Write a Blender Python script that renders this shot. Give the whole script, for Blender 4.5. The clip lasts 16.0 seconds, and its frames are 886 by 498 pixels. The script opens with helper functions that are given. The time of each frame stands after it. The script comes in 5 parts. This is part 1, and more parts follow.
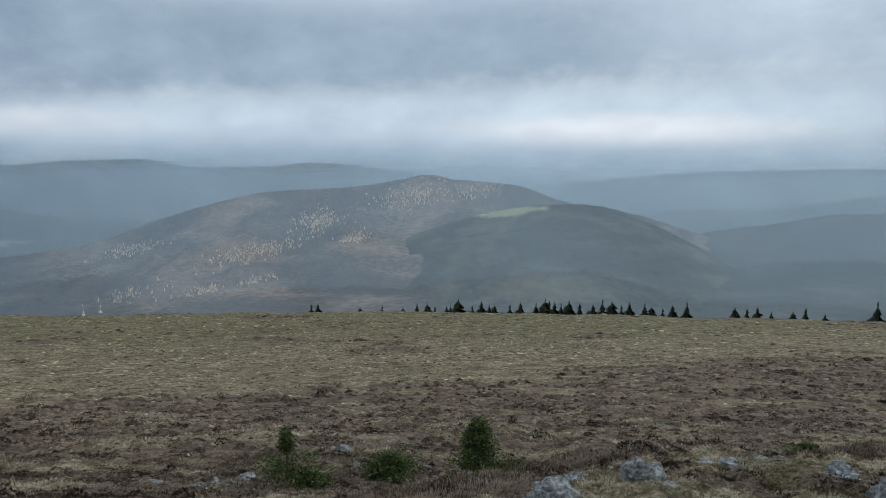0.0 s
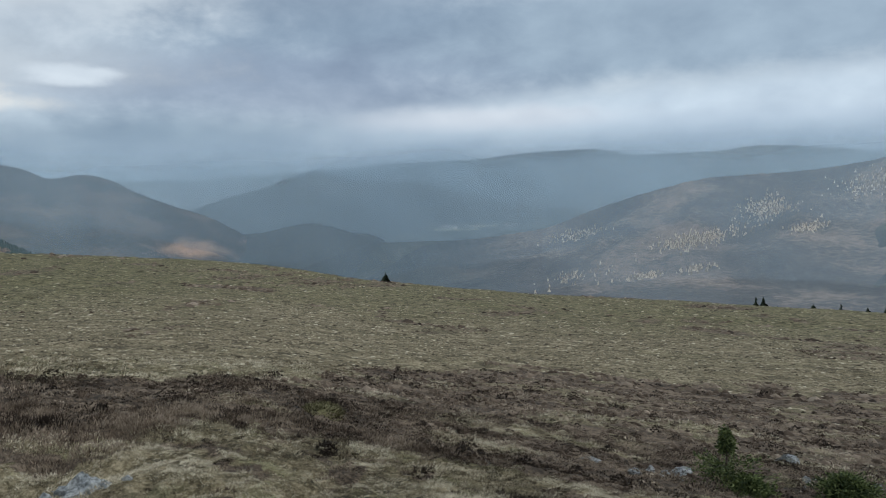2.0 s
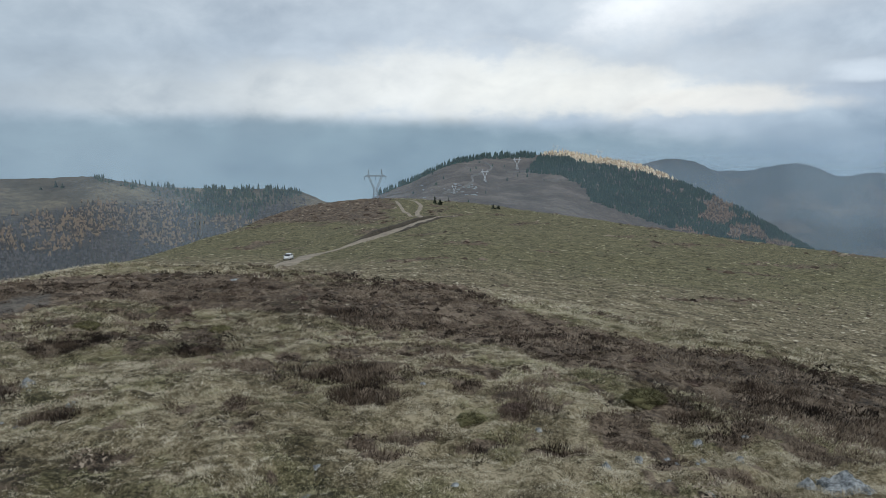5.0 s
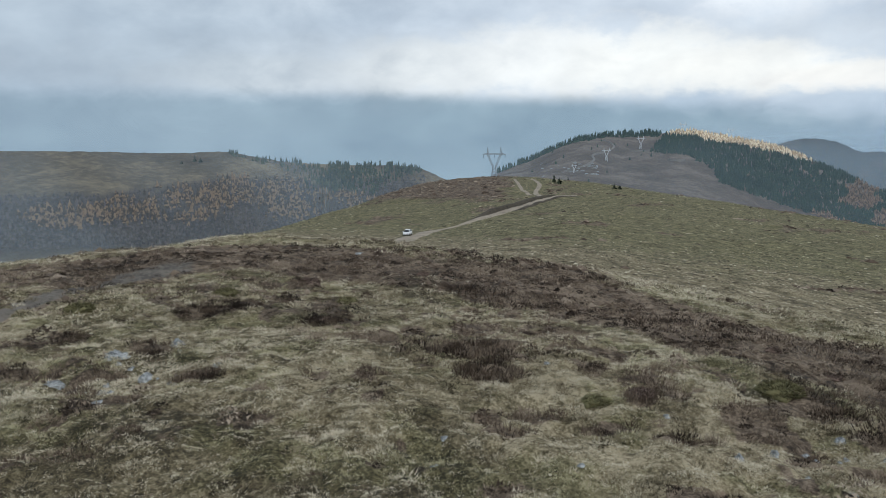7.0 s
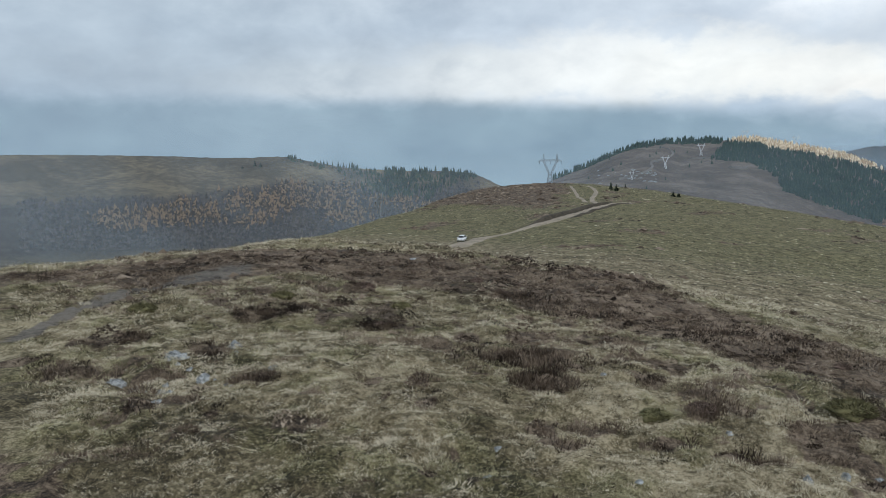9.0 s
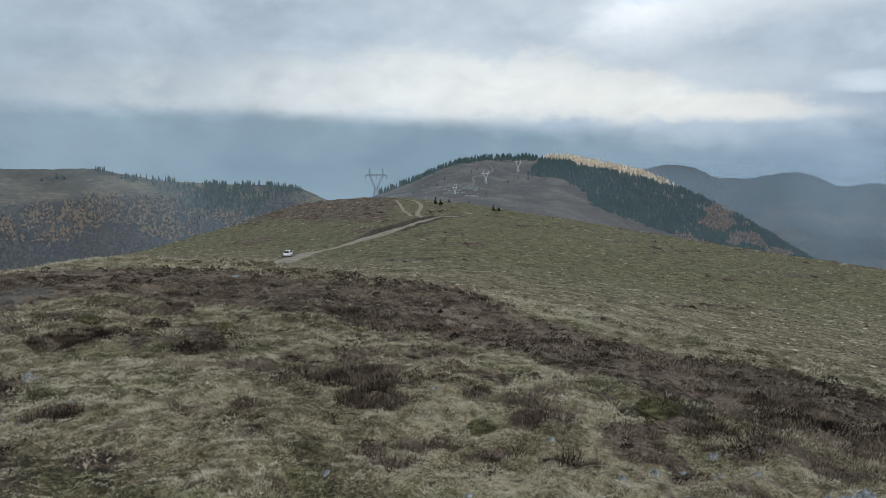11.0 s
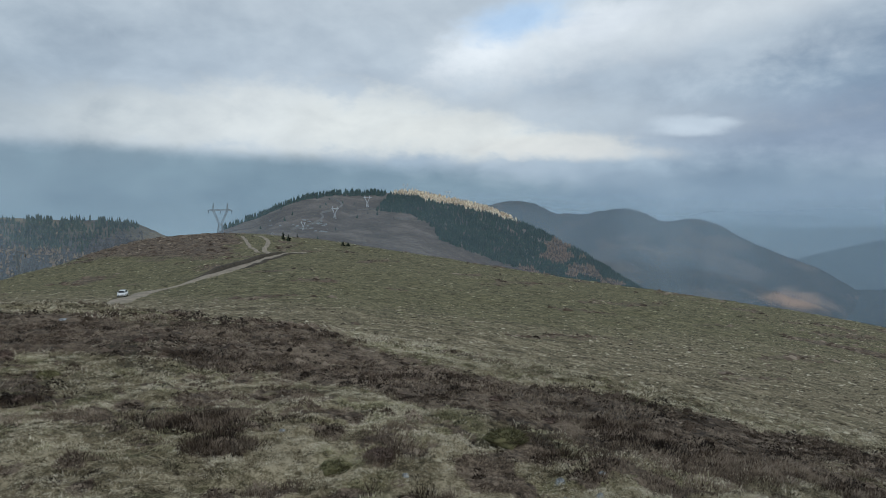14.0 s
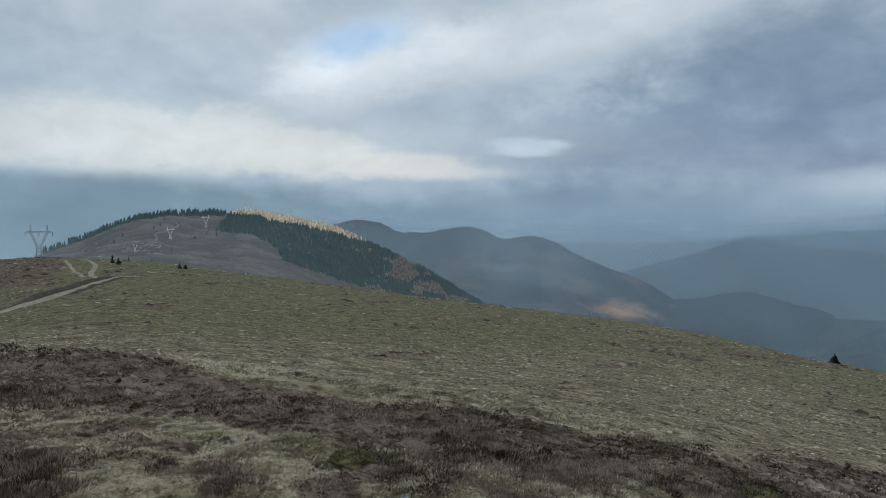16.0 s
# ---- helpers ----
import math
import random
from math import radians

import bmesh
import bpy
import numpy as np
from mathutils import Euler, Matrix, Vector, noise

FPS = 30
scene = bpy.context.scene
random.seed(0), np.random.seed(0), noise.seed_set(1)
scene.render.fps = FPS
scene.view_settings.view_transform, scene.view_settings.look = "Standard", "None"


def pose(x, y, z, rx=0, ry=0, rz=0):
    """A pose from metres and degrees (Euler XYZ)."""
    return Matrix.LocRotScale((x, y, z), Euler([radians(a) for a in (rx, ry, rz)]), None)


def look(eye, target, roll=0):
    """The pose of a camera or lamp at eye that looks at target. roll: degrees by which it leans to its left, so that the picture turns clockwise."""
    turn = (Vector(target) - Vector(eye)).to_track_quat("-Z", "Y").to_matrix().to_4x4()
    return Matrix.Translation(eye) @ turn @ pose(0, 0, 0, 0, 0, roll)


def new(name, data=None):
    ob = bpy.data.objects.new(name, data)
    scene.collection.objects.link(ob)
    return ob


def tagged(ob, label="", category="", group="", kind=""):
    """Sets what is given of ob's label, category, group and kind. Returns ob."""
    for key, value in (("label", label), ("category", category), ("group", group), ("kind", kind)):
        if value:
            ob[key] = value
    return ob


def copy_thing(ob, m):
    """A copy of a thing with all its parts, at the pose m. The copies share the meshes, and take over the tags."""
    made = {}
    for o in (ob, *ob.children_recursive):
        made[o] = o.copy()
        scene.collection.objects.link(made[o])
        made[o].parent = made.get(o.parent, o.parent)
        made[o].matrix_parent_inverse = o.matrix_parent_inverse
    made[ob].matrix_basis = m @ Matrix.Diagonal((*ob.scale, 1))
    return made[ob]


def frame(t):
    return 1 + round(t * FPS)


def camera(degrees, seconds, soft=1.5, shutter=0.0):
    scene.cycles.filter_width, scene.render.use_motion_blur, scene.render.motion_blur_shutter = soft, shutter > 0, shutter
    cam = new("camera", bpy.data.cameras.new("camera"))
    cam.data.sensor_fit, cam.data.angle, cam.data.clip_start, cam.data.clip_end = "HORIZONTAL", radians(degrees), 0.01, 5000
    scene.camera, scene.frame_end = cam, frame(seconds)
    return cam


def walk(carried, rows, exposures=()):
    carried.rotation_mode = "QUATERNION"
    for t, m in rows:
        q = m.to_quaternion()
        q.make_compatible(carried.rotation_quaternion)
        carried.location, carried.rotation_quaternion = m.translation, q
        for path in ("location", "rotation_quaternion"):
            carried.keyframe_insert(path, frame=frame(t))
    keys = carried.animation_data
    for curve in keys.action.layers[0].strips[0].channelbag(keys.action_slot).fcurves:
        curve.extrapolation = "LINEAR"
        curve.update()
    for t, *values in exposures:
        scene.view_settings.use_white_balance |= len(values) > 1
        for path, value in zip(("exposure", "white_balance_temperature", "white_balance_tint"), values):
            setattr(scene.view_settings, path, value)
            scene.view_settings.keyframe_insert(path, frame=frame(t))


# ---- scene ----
cam = camera(61.3, 16.0, 0.6)
PATH = [
    (0, 0.050, -0.018, 1.574, 84.34, -0.42, -4.23),
    (0.2, 0.047, -0.004, 1.575, 83.58, -0.43, -1.86),
    (0.5, 0.042, 0.017, 1.577, 82.98, -0.44, -0.02),
    (0.7, 0.031, 0.029, 1.582, 82.91, -0.30, 1.72),
    (1, 0.015, 0.048, 1.589, 83.01, -0.10, 4.70),
    (1.2, 0.007, 0.063, 1.590, 83.09, 0.16, 7.53),
    (1.5, -0.004, 0.086, 1.592, 83.25, 0.55, 14.67),
    (1.7, -0.007, 0.104, 1.590, 83.36, 0.92, 19.54),
    (2, -0.012, 0.132, 1.588, 83.64, 1.48, 28.56),
    (2.2, -0.016, 0.140, 1.586, 83.75, 1.50, 34.72),
    (2.5, -0.023, 0.151, 1.583, 83.96, 1.54, 43.71),
    (2.7, -0.031, 0.158, 1.579, 84.29, 1.85, 49.96),
    (3, -0.042, 0.169, 1.572, 84.68, 2.31, 54.67),
    (3.2, -0.031, 0.148, 1.580, 84.86, 2.41, 56.68),
    (3.5, -0.014, 0.117, 1.591, 85.41, 2.57, 61.26),
    (4, 0.037, 0.047, 1.603, 86.37, 2.77, 67.06),
    (4.2, 0.047, 0.032, 1.603, 86.57, 2.41, 68.99),
    (4.5, 0.062, 0.009, 1.603, 86.79, 1.88, 74.55),
    (4.7, 0.064, 0.019, 1.601, 86.56, 1.56, 78.60),
    (5, 0.068, 0.035, 1.598, 84.80, 1.08, 84.10),
    (5.2, 0.070, 0.027, 1.598, 84.61, 1.01, 88.20),
    (5.65, 0.075, 0.010, 1.599, 84.00, 0.85, 93.30),
    (6.4, 0.085, -0.020, 1.601, 83.40, 0.60, 94.20),
    (7.3, 0.095, -0.058, 1.604, 83.08, 0.33, 92.58),
    (7.5, 0.097, -0.066, 1.604, 82.99, 0.26, 92.46),
    (7.7, 0.098, -0.077, 1.604, 83.03, 0.25, 92.42),
    (8, 0.100, -0.093, 1.603, 82.99, 0.24, 92.61),
    (8.2, 0.088, -0.087, 1.603, 83.08, 0.22, 93.74),
    (9.25, 0.030, -0.055, 1.601, 83.80, 0.10, 97.60),
    (10.3, -0.032, -0.024, 1.600, 84.56, 0.00, 93.70),
    (10.5, -0.044, -0.018, 1.600, 84.68, -0.02, 91.24),
    (10.8, -0.044, -0.040, 1.604, 84.81, -0.17, 87.03),
    (11, -0.044, -0.055, 1.606, 84.84, -0.27, 84.16),
    (11.2, -0.052, -0.058, 1.604, 84.97, -0.28, 81.77),
    (11.5, -0.064, -0.063, 1.601, 85.33, -0.30, 80.17),
    (12, -0.053, -0.068, 1.607, 85.87, -0.34, 79.38),
    (12.5, -0.046, -0.073, 1.606, 86.27, -0.41, 78.76),
    (13, -0.037, -0.079, 1.607, 86.60, -0.47, 77.30),
    (13.2, -0.035, -0.079, 1.610, 86.71, -0.46, 75.88),
    (13.5, -0.033, -0.078, 1.614, 86.84, -0.44, 73.96),
    (14, -0.031, -0.067, 1.615, 87.59, -0.30, 72.67),
    (14.5, -0.035, -0.048, 1.616, 87.98, -0.37, 68.75),
    (14.7, -0.036, -0.044, 1.618, 88.06, -0.25, 66.50),
    (15, -0.037, -0.038, 1.620, 88.35, -0.07, 63.91),
    (15.2, -0.036, -0.037, 1.618, 88.68, 0.14, 62.81),
    (15.5, -0.034, -0.035, 1.615, 88.95, 0.45, 61.78),
    (16, -0.029, -0.030, 1.607, 89.05, 0.34, 60.86),
]
EXPOSURES = [(0.0, 0.1, 6420, 9.0), (0.5, 0.22, 6420, 9.0), (1.0, 0.17, 6420, 9.0), (2.0, 0.16, 6420, 9.0), (2.5, 0.12, 6420, 9.0), (3.5, -0.03, 6330, 8.5), (4.5, -0.02, 6290, 9.0), (5.0, 0.14, 6340, 9.5),
             (7.5, 0.28, 6330, 10.0), (8.0, 0.28, 6330, 10.0), (10.5, 0.14, 6300, 9.0), (11.5, 0.0, 6220, 8.5), (12.5, -0.04, 6180, 8.0), (14.5, -0.1, 6130, 7.5), (16.0, -0.14, 6100, 7.0)]
walk(cam, [(t, pose(*p)) for t, *p in PATH], EXPOSURES)


# ---- sky, sun ----
def lin(r, g, b):
    """A linear colour from display values 0 to 255."""
    return tuple((c / 12.92 if c <= 0.04045 else ((c + 0.055) / 1.055) ** 2.4) for c in (r / 255, g / 255, b / 255))


class Nodes:
    """Short ways to wire a node tree."""

    def __init__(self, tree):
        self.tree = tree
        tree.nodes.clear()

    def add(self, kind):
        return self.tree.nodes.new(kind)

    def layer(self, name):
        n = self.add("ShaderNodeAttribute")
        n.attribute_name = name
        return n.outputs["Fac"]

    def plug(self, socket, value):
        if isinstance(value, bpy.types.NodeSocket):
            self.tree.links.new(value, socket)
        elif isinstance(value, tuple) and len(value) == 3 and socket.type == "RGBA":
            socket.default_value = (*value, 1)
        else:
            socket.default_value = value

    def math(self, op, a, b=0.0, c=0.0, clamp=False):
        n = self.add("ShaderNodeMath")
        n.operation, n.use_clamp = op, clamp
        for s, v in zip(n.inputs, (a, b, c)):
            self.plug(s, v)
        return n.outputs[0]

    def step(self, x, lo, hi, a=0.0, b=1.0):
        n = self.add("ShaderNodeMapRange")
        n.interpolation_type = "SMOOTHSTEP"
        for s, v in zip(n.inputs, (x, lo, hi, a, b)):
            self.plug(s, v)
        return n.outputs[0]

    def mix(self, f, a, b, blend="MIX"):
        n = self.add("ShaderNodeMix")
        n.data_type, n.blend_type = "RGBA", blend
        self.plug(n.inputs[0], f)
        self.plug(n.inputs[6], a)
        self.plug(n.inputs[7], b)
        return n.outputs[2]

    def noise(self, where, scale, detail=4.0, rough=0.55, warp=0.0):
        n = self.add("ShaderNodeTexNoise")
        self.plug(n.inputs["Vector"], where)
        n.inputs["Scale"].default_value = scale
        n.inputs["Detail"].default_value = detail
        n.inputs["Roughness"].default_value = rough
        n.inputs["Distortion"].default_value = warp
        return n.outputs[0]

    def ramp(self, f, *stops):
        n = self.add("ShaderNodeValToRGB")
        e = n.color_ramp.elements
        while len(e) < len(stops):
            e.new(0.5)
        for k, (at, colour) in zip(e, stops):
            k.position, k.color = at, (*colour, 1)
        self.plug(n.inputs[0], f)
        return n.outputs[0]


SUN_TURN, SUN_HEIGHT = -60.0, 38.0          # degrees to the left of +y, degrees up
world = bpy.data.worlds.new("overcast_sky")
scene.world = world
world.use_nodes = True
W = Nodes(world.node_tree)
way = W.add("ShaderNodeTexCoord").outputs["Generated"]
sep = W.add("ShaderNodeSeparateXYZ")
W.plug(sep.inputs[0], way)
turn = W.math("MULTIPLY", W.math("ARCTAN2", W.math("MULTIPLY", sep.outputs[0], -1.0), sep.outputs[1]), 180 / math.pi)
rise = W.math("MULTIPLY", W.math("ARCSINE", sep.outputs[2]), 180 / math.pi)
# cloud space: flattened so that the clouds lie in layers
flat = W.add("ShaderNodeCombineXYZ")
W.plug(flat.inputs[0], W.math("MULTIPLY", turn, 0.085))
W.plug(flat.inputs[1], W.math("MULTIPLY", rise, 0.14))
broad = W.noise(flat.outputs[0], 0.9, 5, 0.5, 0.3)
puff = W.noise(flat.outputs[0], 2.6, 6, 0.55, 0.2)
fine = W.noise(flat.outputs[0], 7.0, 5, 0.6)
stray = W.math("ADD", W.math("MULTIPLY", W.math("SUBTRACT", puff, 0.5), 1.0), W.math("MULTIPLY", W.math("SUBTRACT", fine, 0.5), 0.45))

sky = W.add("ShaderNodeTexSky")
sky.sky_type, sky.sun_disc = "NISHITA", False
sky.sun_elevation, sky.sun_rotation = radians(SUN_HEIGHT), radians(-SUN_TURN)
clear = W.mix(1.0, sky.outputs[0], (0.1, 0.1, 0.1), "MULTIPLY")

up = W.math("MULTIPLY_ADD", rise, 1 / 50, 0.2, clamp=True)
deck = W.ramp(up, (0.0, lin(130, 146, 163)), (0.2, lin(146, 165, 182)), (0.27, lin(160, 178, 194)), (0.36, lin(180, 193, 206)),
              (0.5, lin(190, 200, 209)), (0.75, lin(184, 194, 204)), (1.0, lin(172, 182, 192)))
deck = W.mix(W.step(broad, 0.25, 0.75, 0.0, 0.35), deck, lin(214, 220, 226))


def cloud(under, colour, turn0, rise0, wide, high, soft=0.5, ragged=0.5, lean=0.0, most=1.0):
    """Lays one cloud over the sky: its middle, half its width and height in degrees, the softness and raggedness of its edge."""
    a = W.math("DIVIDE", W.math("SUBTRACT", turn, turn0), wide)
    tilted = W.math("SUBTRACT", W.math("SUBTRACT", rise, rise0), W.math("MULTIPLY", W.math("SUBTRACT", turn, turn0), lean))
    b = W.math("DIVIDE", tilted, high)
    far = W.math("SQRT", W.math("ADD", W.math("MULTIPLY", a, a), W.math("MULTIPLY", b, b)))
    far = W.math("ADD", far, W.math("MULTIPLY", stray, 2 * ragged))
    return W.mix(W.step(far, 1.0 - soft, 1.0 + soft, most, 0.0), under, colour)


s = deck
s = cloud(s, lin(150, 169, 187), 8, 9.6, 46, 3.6, 0.35, 0.35, -0.035, 0.95)       # the dark deck over the wide valley
s = cloud(s, lin(188, 203, 218), -32, 12.5, 16, 4.5, 0.5, 0.5, 0, 0.8)
s = cloud(s, lin(182, 197, 214), 3, 14.5, 22, 2.6, 0.5, 0.5, 0, 0.7)
s = cloud(s, lin(130, 149, 170), 35, 11.8, 11, 4.0, 0.7, 0.45, -0.08, 0.85)         # the darkest mass
s = cloud(s, lin(138, 153, 175), 40, 6.0, 16, 2.6, 0.6, 0.4, 0, 0.7)
s = cloud(s, lin(193, 208, 222), -4, 4.0, 34, 1.9, 0.5, 0.4, -0.03, 0.95)         # the light band under the deck
s = cloud(s, lin(226, 230, 236), -18, 3.3, 10, 1.1, 0.7, 0.7, 0, 0.9)
s = cloud(s, lin(208, 215, 224), 25, 3.4, 8, 0.9, 0.7, 0.7, 0, 0.8)
s = cloud(s, lin(218, 223, 227), 53, 15.0, 14, 2.2, 0.6, 0.6, -0.2, 0.8)
s = cloud(s, lin(224, 229, 233), 66, 13.0, 7, 2.6, 0.6, 0.7, -0.25, 0.85)
s = cloud(s, lin(238, 242, 246), 69.5, 12.6, 3.4, 1.5, 0.7, 0.9, -0.2, 0.85)
s = cloud(s, lin(236, 240, 244), 61.5, 14.2, 3.6, 1.2, 0.7, 0.9, -0.2, 0.8)
s = cloud(s, W.mix(0.85, clear, lin(200, 224, 250)), 67.0, 14.6, 3.6, 1.3, 0.7, 0.9, -0.25, 0.95)      # a gap of clear sky
s = cloud(s, lin(203, 210, 215), 90, 7.0, 32, 2.4, 0.6, 0.6, -0.01, 0.8)         # the sunlit bank and its heads
for turn0, rise0, wide, high, colour in ((105, 6.3, 9, 1.3, lin(208, 214, 217)), (94, 6.9, 7, 1.9, lin(219, 223, 223)), (85.5, 7.4, 6, 2.5, lin(226, 229, 228)),
                                         (78, 6.9, 6, 2.2, lin(229, 231, 228)), (71, 6.2, 6, 1.5, lin(230, 231, 227)), (64.5, 5.5, 5, 0.9, lin(226, 226, 222))):
    s = cloud(s, colour, turn0, rise0, wide, high, 0.45, 0.75, 0.0, 0.92)
s = cloud(s, lin(128, 151, 165), 104, 0.6, 46, 4.3, 0.16, 0.16, 0.008, 0.85)      # the rain-dark gap beneath it
s = cloud(s, lin(128, 149, 168), 49, 1.4, 11, 3.0, 0.7, 0.4, 0, 0.8)
s = cloud(s, lin(224, 224, 221), 62, 4.95, 6, 0.6, 0.7, 1.0, 0.03, 0.85)
s = cloud(s, lin(146, 163, 177), 120, 9.0, 20, 8.0, 0.8, 0.4, 0, 0.6)
for turn0, rise0, wide, high in ((55.8, 6.95, 1.3, 0.4), (53.9, 6.75, 1.5, 0.5), (54.8, 6.35, 1.9, 0.28), (52.6, 6.9, 0.9, 0.25)):
    s = cloud(s, lin(212, 222, 231), turn0, rise0, wide, high, 0.85, 1.0, 0.03, 0.7)
s = cloud(s, lin(166, 185, 204), 2, 0.6, 52, 2.0, 0.7, 0.3, 0, 0.75)
s = W.mix(1.0, s, W.ramp(W.math("MULTIPLY_ADD", puff, 0.6, W.math("MULTIPLY", broad, 0.4)), (0.3, (0.81, 0.83, 0.86)), (0.7, (1.15, 1.14, 1.12))), "MULTIPLY")
back = W.add("ShaderNodeBackground")
W.plug(back.inputs[0], s)
back.inputs[1].default_value = 1.0
out = W.add("ShaderNodeOutputWorld")
W.plug(out.inputs[0], back.outputs[0])

sun = new("sun", bpy.data.lights.new("sun", "SUN"))
sun.data.energy, sun.data.angle, sun.data.color = 0.9, radians(14), (1.0, 0.95, 0.88)
sun.matrix_world = look((0, 0, 50), (50 * math.sin(radians(SUN_TURN)), -50 * math.cos(radians(SUN_TURN)), 50 - 50 * math.tan(radians(SUN_HEIGHT))))


# ---- materials ----
def material(name, rough=0.9):
    m = bpy.data.materials.new(name)
    m.use_nodes = True
    n = Nodes(m.node_tree)
    b = n.add("ShaderNodeBsdfPrincipled")
    b.inputs["Roughness"].default_value = rough
    b.inputs["Specular IOR Level"].default_value = 0.25
    o = n.add("ShaderNodeOutputMaterial")
    n.plug(o.inputs[0], b.outputs[0])
    return m, n, b


def bump(n, b, height, strength, distance):
    k = n.add("ShaderNodeBump")
    k.inputs["Strength"].default_value, k.inputs["Distance"].default_value = strength, distance
    n.plug(k.inputs["Height"], height)
    n.plug(b.inputs["Normal"], k.outputs[0])


def two_tone(name, dark, light, scale, fine_scale, rough=0.9, relief=0.0, depth=0.02, metal=0.0, island=0.0):
    """A mottled surface at two scales, in metres."""
    m, n, b = material(name, rough)
    at = n.add("ShaderNodeTexCoord").outputs["Object"]
    big, small = n.noise(at, scale, 5, 0.6), n.noise(at, fine_scale, 4, 0.6)
    f = n.math("MULTIPLY_ADD", small, 0.5, n.math("MULTIPLY", big, 0.5))
    if island:
        g = n.add("ShaderNodeNewGeometry").outputs["Random Per Island"]
        f = n.math("ADD", f, n.math("MULTIPLY", n.math("SUBTRACT", g, 0.5), island))
    n.plug(b.inputs["Base Color"], n.ramp(f, (0.39, dark), (0.61, light)))
    b.inputs["Metallic"].default_value = metal
    if relief:
        bump(n, b, n.math("ADD", big, n.math("MULTIPLY", small, 0.4)), relief, depth)
    return m


def moor_material():
    m, n, b = material("moor_turf", 0.95)
    at = n.add("ShaderNodeTexCoord").outputs["Object"]
    heath = n.layer("heath")
    lush = n.layer("lush")
    bare = n.layer("bare")
    n_tuft, n_blade = n.noise(at, 2.2, 8, 0.8, 0.4), n.noise(at, 14.0, 5, 0.8, 0.3)
    n_grain = n.noise(at, 60.0, 4, 0.8)
    n_wide, n_mid = n.noise(at, 0.045, 5, 0.6, 0.5), n.noise(at, 0.45, 6, 0.7, 0.6)
    dev = n.math("MULTIPLY_ADD", n_tuft, 1.6, n.math("MULTIPLY_ADD", n_blade, 1.8, n.math("MULTIPLY_ADD", n_mid, 1.7, n.math("MULTIPLY_ADD", n_grain, 1.8, -2.95))))
    straw = n.ramp(dev, (0.1, (0.035, 0.029, 0.017)), (0.4, (0.13, 0.107, 0.062)), (0.6, (0.22, 0.185, 0.114)), (0.85, (0.42, 0.36, 0.245)))
    green = n.ramp(dev, (0.12, (0.025, 0.024, 0.011)), (0.48, (0.115, 0.104, 0.05)), (0.88, (0.29, 0.262, 0.145)))
    grass = n.mix(n.math("MULTIPLY_ADD", n.step(n_wide, 0.4, 0.65), 0.35, lush, clamp=True), straw, green)
    brown = n.ramp(dev, (0.12, (0.018, 0.014, 0.01)), (0.48, (0.1, 0.074, 0.052)), (0.88, (0.268, 0.21, 0.152)))
    edge = n.math("ADD", heath, n.math("MULTIPLY", n.math("SUBTRACT", n.math("MULTIPLY_ADD", n_mid, 0.5, n.math("MULTIPLY", n_tuft, 0.5)), 0.5), 2.4))
    c = n.mix(n.step(edge, 0.34, 0.6), grass, brown)
    earth = n.ramp(dev, (0.2, (0.06, 0.053, 0.045)), (0.8, (0.2, 0.178, 0.15)))
    c = n.mix(n.step(n.math("ADD", bare, n.math("MULTIPLY", n.math("SUBTRACT", n_tuft, 0.5), 0.6)), 0.4, 0.7), c, earth)
    n.plug(b.inputs["Base Color"], c)
    bump(n, b, n.math("MULTIPLY_ADD", n_tuft, 0.7, n.math("MULTIPLY", n_blade, 0.5)), 0.6, 0.1)
    return m


def growth(name, rough_, *stops):
    """Blades and twigs, each tuft with its own tone."""
    m, n, b = material(name, rough_)
    at = n.add("ShaderNodeTexCoord").outputs["Object"]
    f = n.math("MULTIPLY_ADD", n.math("SUBTRACT", n.noise(at, 0.35, 4, 0.65), 0.5), 0.7, n.layer("tone"))
    n.plug(b.inputs["Base Color"], n.ramp(f, *stops))
    return m


def hillside(name, dark, mid, light, patch, speckle, relief=6.0, wooded=None):
    """Distant slopes: woods and pastures in patches, trees as speckle; some tones hold painted sun or haze."""
    m, n, b = material(name, 1.0)
    b.inputs["Specular IOR Level"].default_value = 0.0
    at = n.add("ShaderNodeTexCoord").outputs["Object"]
    big, small = n.noise(at, patch, 5, 0.55, 0.6), n.noise(at, speckle, 3, 0.6)
    f = n.math("MULTIPLY_ADD", small, 0.35, n.math("MULTIPLY", big, 0.7))
    c = n.ramp(f, (0.34, dark), (0.52, mid), (0.68, light))
    # the woods layer lays a second tone: woods, meadow, painted sun glow, painted haze
    if wooded:
        c = n.mix(n.math("ADD", n.layer("woods"), n.math("MULTIPLY", n.math("SUBTRACT", big, 0.5), 0.5), clamp=True), c, n.ramp(f, (0.36, wooded[0]), (0.66, wooded[1])))
    n.plug(b.inputs["Base Color"], c)
    if relief:
        bump(n, b, small, 0.6, relief)
    return m


M_MOOR = moor_material()
M_VALLEY = hillside("valley_floor", (0.05, 0.053, 0.047), (0.078, 0.08, 0.066), (0.14, 0.13, 0.1), 0.006, 0.05)
M_BLADE = growth("dry_grass_blades", 0.85, (0.12, (0.05, 0.04, 0.024)), (0.36, (0.2, 0.168, 0.106)), (0.56, (0.37, 0.322, 0.222)), (0.84, (0.68, 0.62, 0.48)))
M_TWIG = growth("heather_twigs", 0.9, (0.08, (0.021, 0.015, 0.011)), (0.35, (0.084, 0.061, 0.044)), (0.58, (0.172, 0.132, 0.098)), (0.9, (0.35, 0.288, 0.22)))
